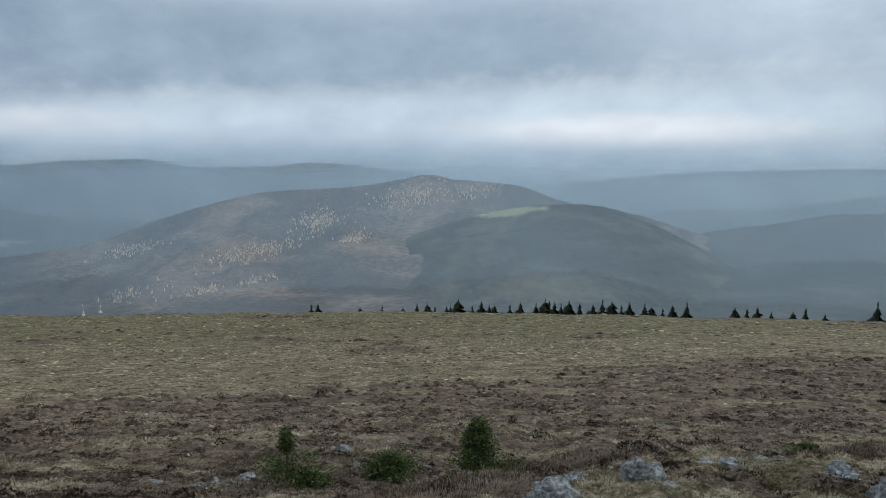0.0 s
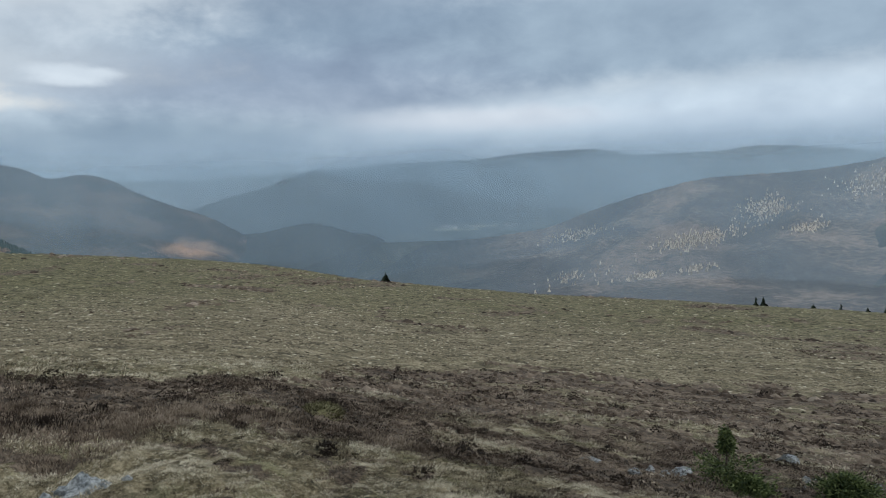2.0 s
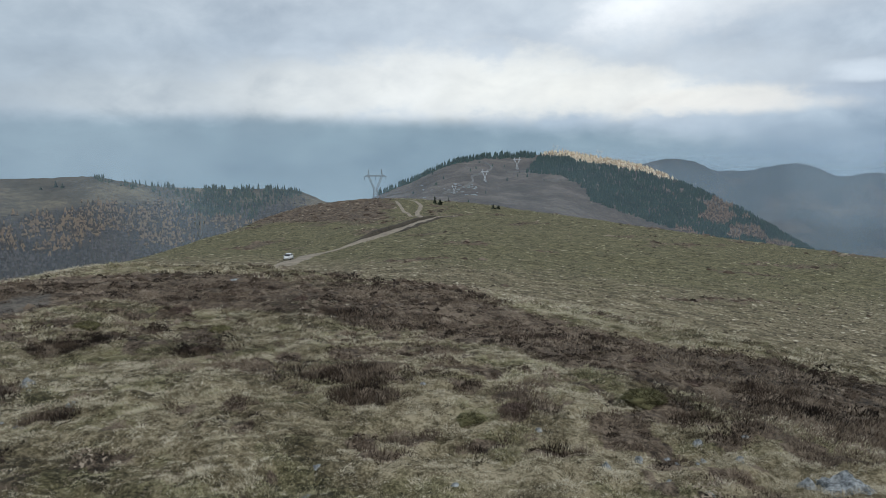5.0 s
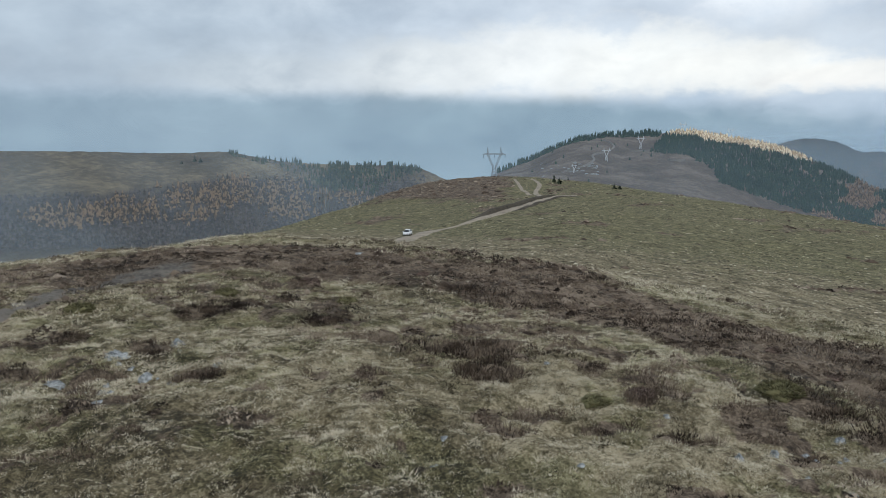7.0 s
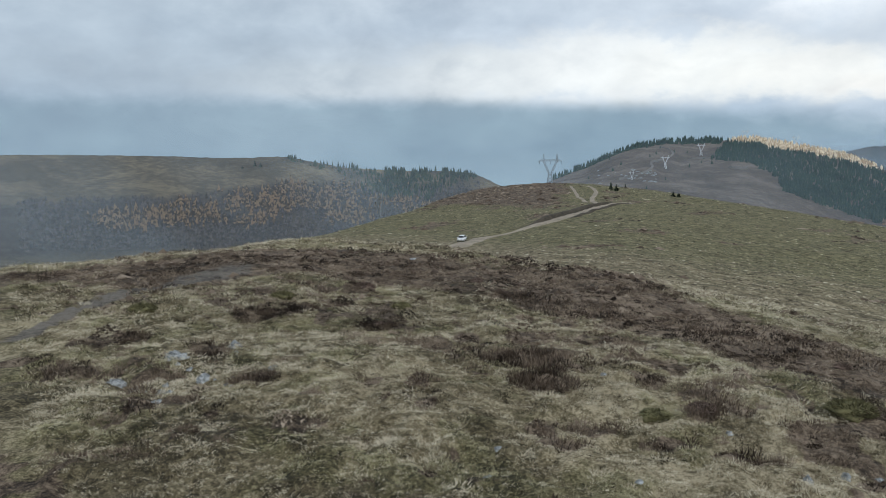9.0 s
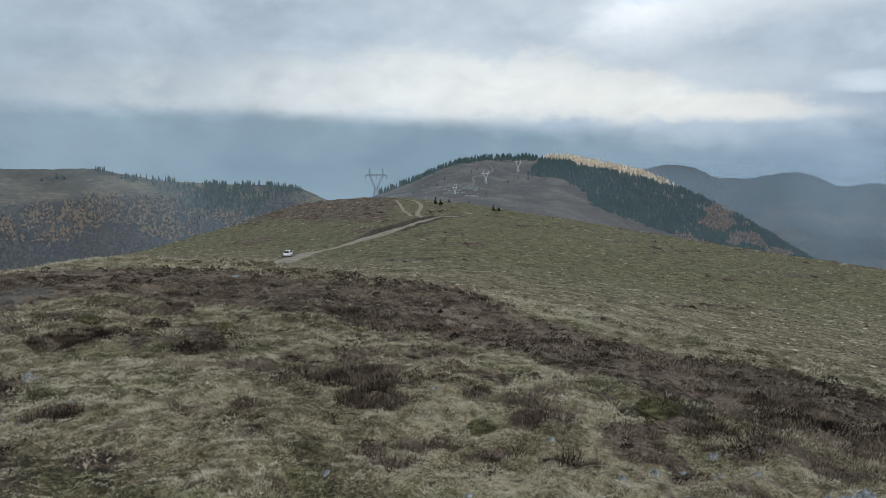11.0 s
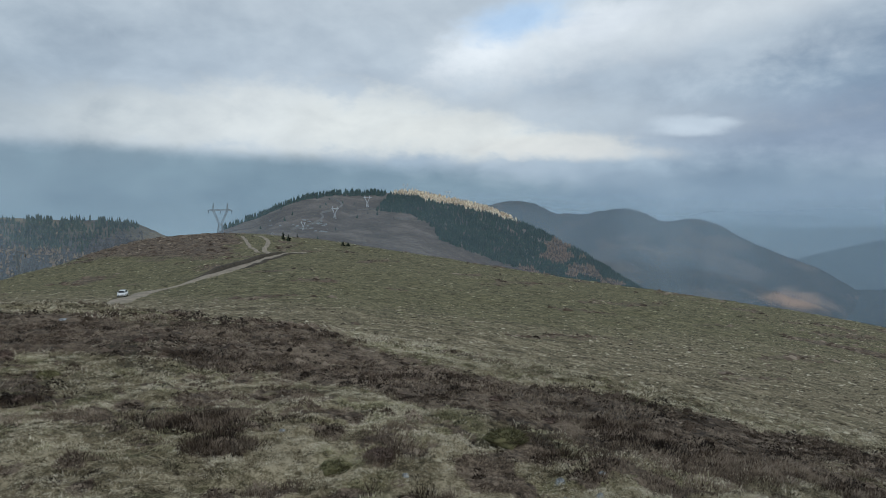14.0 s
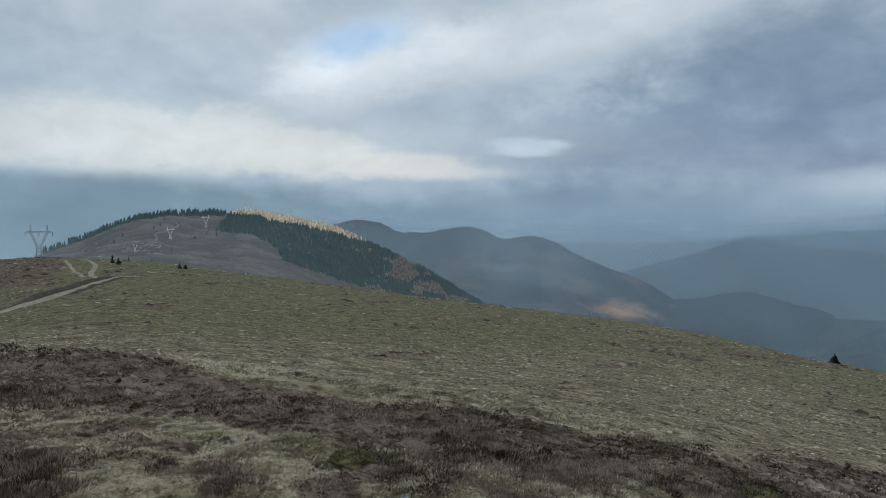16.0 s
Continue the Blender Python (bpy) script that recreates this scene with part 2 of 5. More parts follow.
M_ROCK = two_tone("lichened_granite", (0.11, 0.12, 0.124), (0.48, 0.505, 0.51), 5.0, 40.0, 0.9, 1.0, 0.03)
M_NEEDLE = two_tone("spruce_needles", (0.012, 0.02, 0.012), (0.045, 0.06, 0.032), 0.5, 6.0, 0.7, island=0.5)
M_FRESH = two_tone("young_spruce_needles", (0.035, 0.055, 0.02), (0.16, 0.2, 0.07), 2.0, 20.0, 0.7, island=0.6)
M_BARK = two_tone("grey_bark", (0.07, 0.055, 0.045), (0.2, 0.17, 0.14), 3.0, 25.0, 0.9)
M_GREEN_BLADE = growth("green_grass_blades", 0.85, (0.12, (0.04, 0.038, 0.019)), (0.38, (0.16, 0.148, 0.083)), (0.58, (0.28, 0.258, 0.152)), (0.86, (0.5, 0.468, 0.3)))
M_FAR_SPRUCE = two_tone("hazy_spruces", (0.014, 0.034, 0.026), (0.036, 0.07, 0.05), 0.02, 0.3, 1.0, island=0.2)
M_MID_SPRUCE = two_tone("mid_spruces", (0.02, 0.036, 0.026), (0.06, 0.08, 0.05), 0.02, 0.3, 1.0, island=0.3)
# larch gold raised far up: the sun patch on the crest is in this colour
M_SUNLIT_GOLD = two_tone("sunlit_larch_needles", (0.5, 0.36, 0.22), (0.95, 0.82, 0.6), 0.02, 0.3, 1.0, island=0.7)
M_FAR_RUST = two_tone("rust_leaves", (0.08, 0.06, 0.045), (0.26, 0.165, 0.11), 0.02, 0.3, 1.0, island=0.5)
M_LARCH = two_tone("dull_larch_needles", (0.055, 0.043, 0.032), (0.25, 0.165, 0.095), 0.03, 0.4, 1.0, island=0.55)
M_BARE = two_tone("bare_twigs", (0.05, 0.045, 0.044), (0.115, 0.1, 0.095), 0.02, 0.4, 1.0, island=0.3)
# birch gold with the brightness of sunny spots put into it
M_SUN_SPOT_GOLD = two_tone("sunlit_birch_leaves", (0.36, 0.27, 0.18), (0.95, 0.76, 0.55), 0.006, 0.2, 1.0, island=0.5)
# rust scrub brightened by the sunlight painted into it
M_SUNLIT_RUST = two_tone("sunlit_rust_scrub", (0.28, 0.16, 0.1), (0.56, 0.36, 0.24), 0.006, 0.2, 1.0, island=0.3)
M_HAY = two_tone("hay_meadow", (0.3, 0.32, 0.17), (0.46, 0.47, 0.27), 0.01, 0.08, 1.0)
M_TRACK = two_tone("bare_earth", (0.2, 0.17, 0.13), (0.4, 0.345, 0.27), 0.3, 3.0, 0.95, 0.6, 0.05)
M_BANK = two_tone("peat_bank", (0.03, 0.025, 0.018), (0.1, 0.083, 0.06), 0.5, 3.0, 0.95, 0.8, 0.1)
M_FAR_TRACK = two_tone("pale_stone_track", (0.13, 0.118, 0.108), (0.22, 0.2, 0.182), 0.05, 0.6, 0.95)
# steel with the sunlight on the hill pylons put into its colour
M_STEEL_SUNLIT = two_tone("sunlit_galvanised_steel", (0.58, 0.6, 0.62), (0.72, 0.74, 0.75), 0.5, 5.0, 0.6, metal=0.0)
M_GLASSY = two_tone("dark_glass", (0.012, 0.015, 0.018), (0.03, 0.034, 0.038), 1.0, 8.0, 0.12)
M_CARPAINT = two_tone("white_car_paint", (0.72, 0.74, 0.76), (0.82, 0.83, 0.84), 0.7, 6.0, 0.25)
M_RUBBER = two_tone("black_rubber", (0.012, 0.012, 0.012), (0.03, 0.03, 0.03), 2.0, 20.0, 0.8)
M_LAMP = two_tone("headlight_glass", (0.4, 0.42, 0.44), (0.6, 0.62, 0.64), 4.0, 20.0, 0.1)
M_WHITEWASH = two_tone("whitewashed_wall", (0.78, 0.78, 0.77), (0.88, 0.88, 0.87), 0.3, 2.0, 0.9)
# roof red washed out by haze put into the colour
M_ROOF_RED = two_tone("hazed_red_roof_tiles", (0.36, 0.3, 0.3), (0.5, 0.42, 0.4), 0.5, 3.0, 0.9)
M_ROOF_GREY = two_tone("grey_roof", (0.2, 0.21, 0.22), (0.36, 0.37, 0.38), 0.5, 3.0, 0.9)
M_HUMMOCK = two_tone("dark_heather_cushion", (0.03, 0.022, 0.018), (0.22, 0.16, 0.13), 6.0, 40.0, 0.9, island=0.45)
M_MOSS = two_tone("moss_cushion", (0.04, 0.04, 0.019), (0.185, 0.17, 0.085), 6.0, 40.0, 0.9, island=0.45)
# the same steel darkened for the two pylons out of the sun
M_STEEL_UNLIT = two_tone("unlit_steel", (0.17, 0.195, 0.21), (0.26, 0.285, 0.3), 0.5, 5.0, 0.6)


# ---- the lie of the land ----
def hashed(i, j, seed):
    h = (i * 374761393 + j * 668265263 + seed * 1442695041) & 0xFFFFFFFF
    h = ((h ^ (h >> 13)) * 1274126177) & 0xFFFFFFFF
    return ((h ^ (h >> 16)) & 0xFFFF) / 65535.0


def value(x, y, seed=0):
    """Smooth noise from 0 to 1 with cells one unit wide."""
    x, y = np.asarray(x, float), np.asarray(y, float)
    i, j = np.floor(x).astype(np.int64), np.floor(y).astype(np.int64)
    u, v = x - i, y - j
    u, v = u * u * (3 - 2 * u), v * v * (3 - 2 * v)
    a, b, c, d = hashed(i, j, seed), hashed(i + 1, j, seed), hashed(i, j + 1, seed), hashed(i + 1, j + 1, seed)
    return a + (b - a) * u + (c - a) * v + (a - b - c + d) * u * v


def rough(x, y, octaves=4, seed=0):
    total, size = 0.0, 1.0
    for k in range(octaves):
        total = total + size * (value(np.asarray(x) * 2**k, np.asarray(y) * 2**k, seed + 17 * k) - 0.5)
        size *= 0.5
    return total


def smooth(x, lo, hi):
    t = np.clip((np.asarray(x, float) - lo) / (hi - lo), 0, 1)
    return t * t * (3 - 2 * t)


def bend(x, xs, ys):
    """A smooth curve through the points, for x in their range."""
    xs, ys = np.asarray(xs, float), np.asarray(ys, float)
    d = np.diff(ys) / np.diff(xs)
    m = np.r_[d[0], np.where(d[:-1] * d[1:] > 0, 2 * d[:-1] * d[1:] / (d[:-1] + d[1:] + 1e-12 * np.sign(d[:-1] + d[1:] + 1e-30)), 0), d[-1]]
    x = np.clip(x, xs[0], xs[-1])
    k = np.clip(np.searchsorted(xs, x) - 1, 0, len(xs) - 2)
    h = xs[k + 1] - xs[k]
    t = (x - xs[k]) / h
    return ((2 * t**3 - 3 * t**2 + 1) * ys[k] + (t**3 - 2 * t**2 + t) * h * m[k] + (3 * t**2 - 2 * t**3) * ys[k + 1] + (t**3 - t**2) * h * m[k + 1])


EYE = 1.6
CAR_PLACE = (-177.85, -18.5)
SECTIONS = []


def section(turn_, edge, *falls):
    """The fall of the moor along one bearing, as the slope in degrees from eye height: at 2.5, 5, 9, 17 and 45 m,
    at 0.32 and 0.62 of the way to the brow, at the brow itself, beyond it, and in the valley."""
    SECTIONS.append((turn_, edge, falls))


section(-60, 250, -33, -19, -17, -16, -13.5, -11.5, -10, -8.8, -11, -14)
section(-40, 260, -33, -19.5, -19, -18.6, -15.2, -12.5, -10.6, -9.25, -11.5, -14)
section(-20, 280, -33, -21.3, -23, -20.9, -16.5, -13.4, -11.5, -10.38, -13, -14)
section(-8, 285, -33, -23.5, -25.5, -21.7, -17, -13.9, -11.8, -10.55, -13.5, -14)
section(5, 285, -33, -24.5, -25, -21.3, -17, -13.9, -11.8, -10.48, -13.5, -14)
section(20, 300, -33, -24, -22.5, -19.8, -16.3, -13.4, -11.3, -10.03, -12.8, -14)
section(33, 330, -33, -23, -20, -17.8, -14.8, -12.0, -9.9, -8.78, -11, -14)
section(45, 350, -33, -20.5, -17, -15.4, -13.0, -10.0, -7.8, -6.65, -8.6, -13)
section(60, 380, -33, -19.5, -14.3, -12.9, -11.3, -8.2, -6.0, -4.95, -6.4, -12)
section(75, 450, -33, -18.0, -13, -10.2, -9.2, -6.2, -3.9, -2.8, -3.7, -9)
section(85, 480, -33, -17.5, -12.5, -8.7, -8.1, -5.0, -2.75, -1.5, -2.0, -8)
section(89, 500, -33, -17.5, -12.4, -8.1, -8.0, -5.1, -2.8, -1.25, -2.2, -8)
section(94, 480, -33, -17.5, -12.2, -7.4, -7.8, -6.1, -3.8, -1.7, -3.0, -8)
section(100, 420, -33, -17.0, -12.0, -6.75, -7.7, -6.5, -4.9, -3.4, -5.5, -8)
section(108, 330, -33, -17.0, -11.5, -6.45, -7.4, -6.9, -6.1, -5.42, -7.8, -7)
section(116, 400, -33, -17.0, -11.0, -6.6, -8.2, -9.0, -8.0, -6.6, -6.3, -6)
section(125, 400, -33, -17.0, -11.0, -7.0, -8.4, -9.0, -8.2, -6.9, -6.4, -6)
section(180, 400, -33, -17.0, -11.0, -8.0, -8.0, -8.0, -8.0, -7.5, -8.0, -8)
section(240, 300, -33, -18.0, -14.0, -12.0, -11.0, -10.0, -9.5, -9.0, -11.0, -12)
section(300, 250, -33, -19, -17, -16, -13.5, -11.5, -10, -8.8, -11, -14)

BEARINGS = [a for a, _, _ in SECTIONS]
EDGES = [e for _, e, _ in SECTIONS]
NEAR = (2.5, 5, 9, 17, 45)


def ground_height(x, y, detail=True):
    """The height of the ground."""
    x, y = np.broadcast_arrays(np.asarray(x, float), np.asarray(y, float))
    shape = x.shape
    x, y = x.ravel(), y.ravel()
    r = np.maximum(np.hypot(x, y), 0.3)
    a = np.degrees(np.arctan2(-x, y))
    a = np.where(a < -60, a + 360, a)
    edge = bend(a, BEARINGS, EDGES)
    rs = [np.full_like(r, k) for k in NEAR] + [edge * k for k in (0.32, 0.62, 1.0, 1.5)] + [np.full_like(r, 1200.0), np.full_like(r, 2600.0), np.full_like(r, 3080.0), np.full_like(r, 5200.0)]
    zs = [rs[k] * np.tan(np.radians(bend(a, BEARINGS, [f[k] for _, _, f in SECTIONS]))) for k in range(10)] + [np.full_like(r, -400.0), np.full_like(r, -282.0), np.full_like(r, -284.0)]
    zs[9] = np.maximum(zs[9], -290.0)
    rs, zs = np.array([np.zeros_like(r)] + rs), np.array([np.full_like(r, -EYE)] + zs)
    d = np.diff(zs, axis=0) / np.diff(rs, axis=0)
    same = d[:-1] * d[1:] > 0
    m = np.concatenate([d[:1] * 0, np.where(same, 2 * d[:-1] * d[1:] / np.where(same, d[:-1] + d[1:], 1), 0), d[-1:]])
    k = np.clip((rs <= r).sum(0) - 1, 0, len(rs) - 2)
    i = np.arange(len(r))
    r0, r1 = rs[k, i], rs[k + 1, i]
    h = r1 - r0
    t = np.clip((r - r0) / h, 0, 1)
    z = ((2 * t**3 - 3 * t**2 + 1) * zs[k, i] + (t**3 - 2 * t**2 + t) * h * m[k, i] + (3 * t**2 - 2 * t**3) * zs[k + 1, i] + (t**3 - t**2) * h * m[k + 1, i])
    z = z + EYE
    if detail:
        tuss = 0.065 * rough(x * 1.6, y * 1.6, 3, 3) + 0.06 * rough(x * 5, y * 5, 2, 9) + 0.05 * rough(x * 9, y * 9, 2, 13) * (1 - smooth(r, 12, 24))
        hump = 0.30 * rough(x / 4.0, y / 4.0, 3, 5) * smooth(r, 4, 14) + 0.9 * rough(x / 18.0, y / 18.0, 2, 7) * smooth(r, 40, 160)
        level = smooth(np.hypot(x - CAR_PLACE[0], y - CAR_PLACE[1]), 4, 16)
        z = z + (tuss + hump) * level * (1 - smooth(r, 500, 900)) + 6 * rough(x / 300, y / 300, 3, 8) * smooth(r, 900, 1600)
    return z.reshape(shape)


def slope_angle(x, y):
    """The slope in degrees from eye height to the bare ground at x, y."""
    return np.degrees(np.arctan2(ground_height(x, y, False) - EYE, np.hypot(x, y)))


def bearing(x, y):
    a = np.degrees(np.arctan2(-np.asarray(x), np.asarray(y)))
    return np.where(a < -60, a + 360, a)


# the larger heather bushes in the near turf: bearing, fall, and half their width and depth as angles
HEATHER_CLUMPS = [(90.9, -14.6, 3.8, 0.54), (90.2, -16.6, 3.3, 0.55), (86.5, -19.6, 2.7, 0.44), (80.9, -20.2, 2.9, 0.55), (76.0, -20.6, 3.3, 0.56), (88.5, -20.9, 2.3, 0.51), (99.5, -16.5, 1.4, 0.32),
                  (103.0, -12.1, 2.4, 0.4), (105.6, -10.2, 1.1, 0.3), (115.6, -13.7, 1.7, 0.3),
                  (113.0, -15.9, 2.0, 0.4), (120.5, -12.3, 1.5, 0.3), (111.0, -11.0, 2.6, 0.35), (104.0, -8.8, 1.2, 0.25), (78.3, -18.0, 1.1, 0.45), (119.0, -14.9, 2.4, 0.4)]


def heath_top(a):
    """The fall at which the heather band ends and the grass slope begins."""
    return bend(a, (-60, -35, -22, -8, 4, 16, 27, 39, 52, 64, 75, 85, 92, 100, 112, 125, 300),
                (-10.5, -11.4, -13.4, -15.6, -16.0, -15.9, -15.5, -15.2, -14.0, -12.1, -10.1, -8.1, -7.2, -6.5, -6.2, -6.8, -10.5))


# heather patches on the far grass slope, as above
FAR_PATCHES = [(90.0, -2.95, 3.2, 0.32), (93.5, -3.15, 2.6, 0.22), (84.6, -2.35, 1.0, 0.2), (38.5, -8.55, 6.5, 0.38), (34.5, -8.9, 3.5, 0.25), (43.5, -7.9, 3.5, 0.25), (58.5, -6.4, 4.2, 0.24), (62.0, -7.1, 2.4, 0.16), (47.0, -9.6, 4.5, 0.2), (66.5, -5.0, 3.2, 0.16), (71.5, -4.4, 3.0, 0.12), (53.0, -7.6, 2.6, 0.14),
               (24.0, -11.3, 5.0, 0.22), (10.0, -11.7, 7.0, 0.2), (-6.0, -12.2, 5.0, 0.25), (-16.0, -11.9, 4.0, 0.2), (77.5, -3.4, 2.2, 0.1), (82.0, -4.9, 2.4, 0.16), (50.0, -11.2, 4.5, 0.2), (64.0, -9.0, 4.0, 0.2), (29.0, -12.6, 4.5, 0.22)]


def clump_cover(x, y):
    """The larger heather bushes in the near turf."""
    a, e, r = bearing(x, y), slope_angle(x, y), np.hypot(x, y)
    clumps = np.zeros_like(a)
    ragged = 0.7 * rough(x / 0.3, y / 0.3, 3, 33)
    for turn_, rise_, wide, high in HEATHER_CLUMPS:
        clumps = np.maximum(clumps, (1 - smooth(np.hypot((a - turn_) / wide, (e - rise_) / high) + ragged, 0.8, 1.1)) * (r < 30))
    return clumps


def heath_cover(x, y):
    """Where heather grows (1) rather than grass (0)."""
    a, e, r = bearing(x, y), slope_angle(x, y), np.hypot(x, y)
    top = heath_top(a)
    low = bend(a, (-60, -38, -26, -15, -10, 15, 35, 50, 57, 67, 75, 83, 92, 100, 113, 125, 300),
               (-18.5, -19.2, -20.6, -22.2, -25, -24, -21.0, -17.9, -17.2, -15.7, -14.7, -12.8, -10.4, -8.9, -7.7, -7.6, -18.5))
    wav = rough(x / 6.0, y / 6.0, 3, 21)
    band = smooth(top - e + 1.1 * wav, -0.3, 0.6) * smooth(e - low + 1.6 * rough(x / 1.5, y / 1.5, 3, 23), -0.5, 0.6)
    near = 0.7 * smooth(rough(x / 0.26, y / 0.26, 3, 31) + 0.45 * rough(x / 2.4, y / 2.4, 3, 32), 0.1, 0.22) * smooth(low - e, -0.3, 0.8)
    near = np.maximum(near, clump_cover(x, y))
    thin = 0.62 * smooth(rough(x / 2.2, y / 2.2, 4, 41), -0.12, 0.3) * smooth(48 - a, -14, 20) + 0.3 * smooth(rough(x / 1.7, y / 1.7, 4, 43), 0.1, 0.4)
    far = smooth(rough(x / 20.0 + 5, y / 20.0, 5, 51), 0.22, 0.48) * smooth(e - top, 0.6, 2.0) * smooth(r, 60, 120) * 0.6
    for turn_, rise_, wide, high in FAR_PATCHES:
        d = np.hypot((a - turn_) / wide, (e - rise_) / high) + 1.5 * rough(a / 1.2, e * 5.0, 4, 34)
        far = np.maximum(far, 0.5 * (1 - smooth(d, 0.2, 1.3)) * (r > 30))
    hump = smooth(a + 2.5 * wav, 86.5, 90) * (1 - smooth(a, 99, 103)) * smooth(e, -3.2, -2.5) * smooth(r, 250, 330)
    return np.clip(np.maximum.reduce([band * (0.98 - thin), near, far, hump]), 0, 1)


def lush_cover(x, y):
    a, r = bearing(x, y), np.hypot(x, y)
    g = 0.55 * smooth(r, 30, 120) * smooth(a, 40, 70) * (1 - smooth(a, 125, 140)) + 0.7 * smooth(r, 80, 190)
    g = g * smooth(slope_angle(x, y) - heath_top(a), 0.3, 2.2)
    near = 0.75 * smooth(rough(x / 0.4, y / 0.4, 4, 61) + 0.4 * rough(x / 2.0, y / 2.0, 2, 62), 0.0, 0.35) * (1 - smooth(r, 20, 40))
    return np.clip(g + near, 0, 1)


def path_cover(x, y):
    """The bare footpath over the knoll."""
    a, e = bearing(x, y), slope_angle(x, y)
    d = np.abs(e - np.interp(a, (111.5, 117, 124, 130), (-6.75, -7.6, -9.9, -12.5)) + 0.25 * rough(x / 2, y / 2, 2, 71))
    return 0.85 * (1 - smooth(d, 0.2, 0.6)) * smooth(a, 111, 113) * (1 - smooth(a, 130, 136)) * (np.hypot(x, y) < 20)


def mesh_object(name, verts, faces, mats, parent=None, label="", face_mats=None, flat=False):
    me = bpy.data.meshes.new(name)
    if isinstance(faces, list):
        me.from_pydata([tuple(v) for v in np.asarray(verts, float).tolist()], [], faces)
    else:
        verts, faces = np.asarray(verts, np.float32), np.asarray(faces, np.int32)
        me.vertices.add(len(verts))
        me.vertices.foreach_set("co", verts.ravel())
        me.loops.add(faces.size)
        me.loops.foreach_set("vertex_index", faces.ravel())
        me.polygons.add(len(faces))
        me.polygons.foreach_set("loop_start", np.arange(0, faces.size, faces.shape[1], dtype=np.int32))
    for m in mats if isinstance(mats, (list, tuple)) else [mats]:
        me.materials.append(m)
    if face_mats is not None:
        me.polygons.foreach_set("material_index", np.asarray(face_mats, np.int32))
    me.polygons.foreach_set("use_smooth", np.full(len(me.polygons), not flat))
    me.update(calc_edges=True)
    ob = new(name, me)
    if parent is not None:
        ob.parent = parent
    if label:
        ob["label"] = label
    return ob


def grid_faces(rows, cols, wrap=False):
    i, j = np.meshgrid(np.arange(rows - 1), np.arange(cols if wrap else cols - 1), indexing="ij")
    k = (j + 1) % cols
    return np.stack([i * cols + j, i * cols + k, (i + 1) * cols + k, (i + 1) * cols + j], -1).reshape(-1, 4)


def build_ground():
    rings = np.r_[0.35 * np.exp(np.arange(0, math.log(2 / 0.35), 0.2)), 2 * np.exp(np.arange(0, math.log(15 / 2), 0.015)), 15 * np.exp(np.arange(0, math.log(4), 0.016)), 60 * np.exp(np.arange(0, math.log(700 / 60), 0.022)), 700 * np.exp(np.linspace(0, math.log(4950 / 700), 30))]
    turns = np.radians(np.r_[np.arange(-42, 128, 0.4), np.arange(128, 318, 2.5)])
    r, a = np.meshgrid(rings, turns, indexing="ij")
    x, y = -r * np.sin(a), r * np.cos(a)
    z = ground_height(x, y)
    v = np.stack([x, y, z], -1).reshape(-1, 3)
    f = grid_faces(len(rings), len(turns), True)[:, ::-1]
    mid = np.hypot(*v[f[:, 0], :2].T)
    v = np.vstack([v, [[0, 0, 0.0]]])
    cap = [[len(v) - 1, k, (k + 1) % len(turns)] for k in range(len(turns))]
    faces = f.tolist() + cap
    ob = mesh_object("ground", v, faces, [M_MOOR, M_VALLEY], face_mats=np.r_[(mid > 640).astype(int), np.zeros(len(cap), int)])
    for key, cover in (("heath", heath_cover), ("lush", lush_cover), ("bare", path_cover)):
        layer = ob.data.attributes.new(key, "FLOAT", "POINT")
        layer.data.foreach_set("value", cover(v[:, 0], v[:, 1]).astype(np.float32))
    return tagged(ob, "rolling moorland of dry straw grass and brown heather", "ground", kind="structure")


build_ground()


def polar(turn_, far, rise_=None, z=None):
    """A place by bearing, distance and either its angle above eye height or its height."""
    a = radians(turn_)
    return Vector((-far * math.sin(a), far * math.cos(a), EYE + far * math.tan(radians(rise_)) if z is None else z))


HILLS = {}


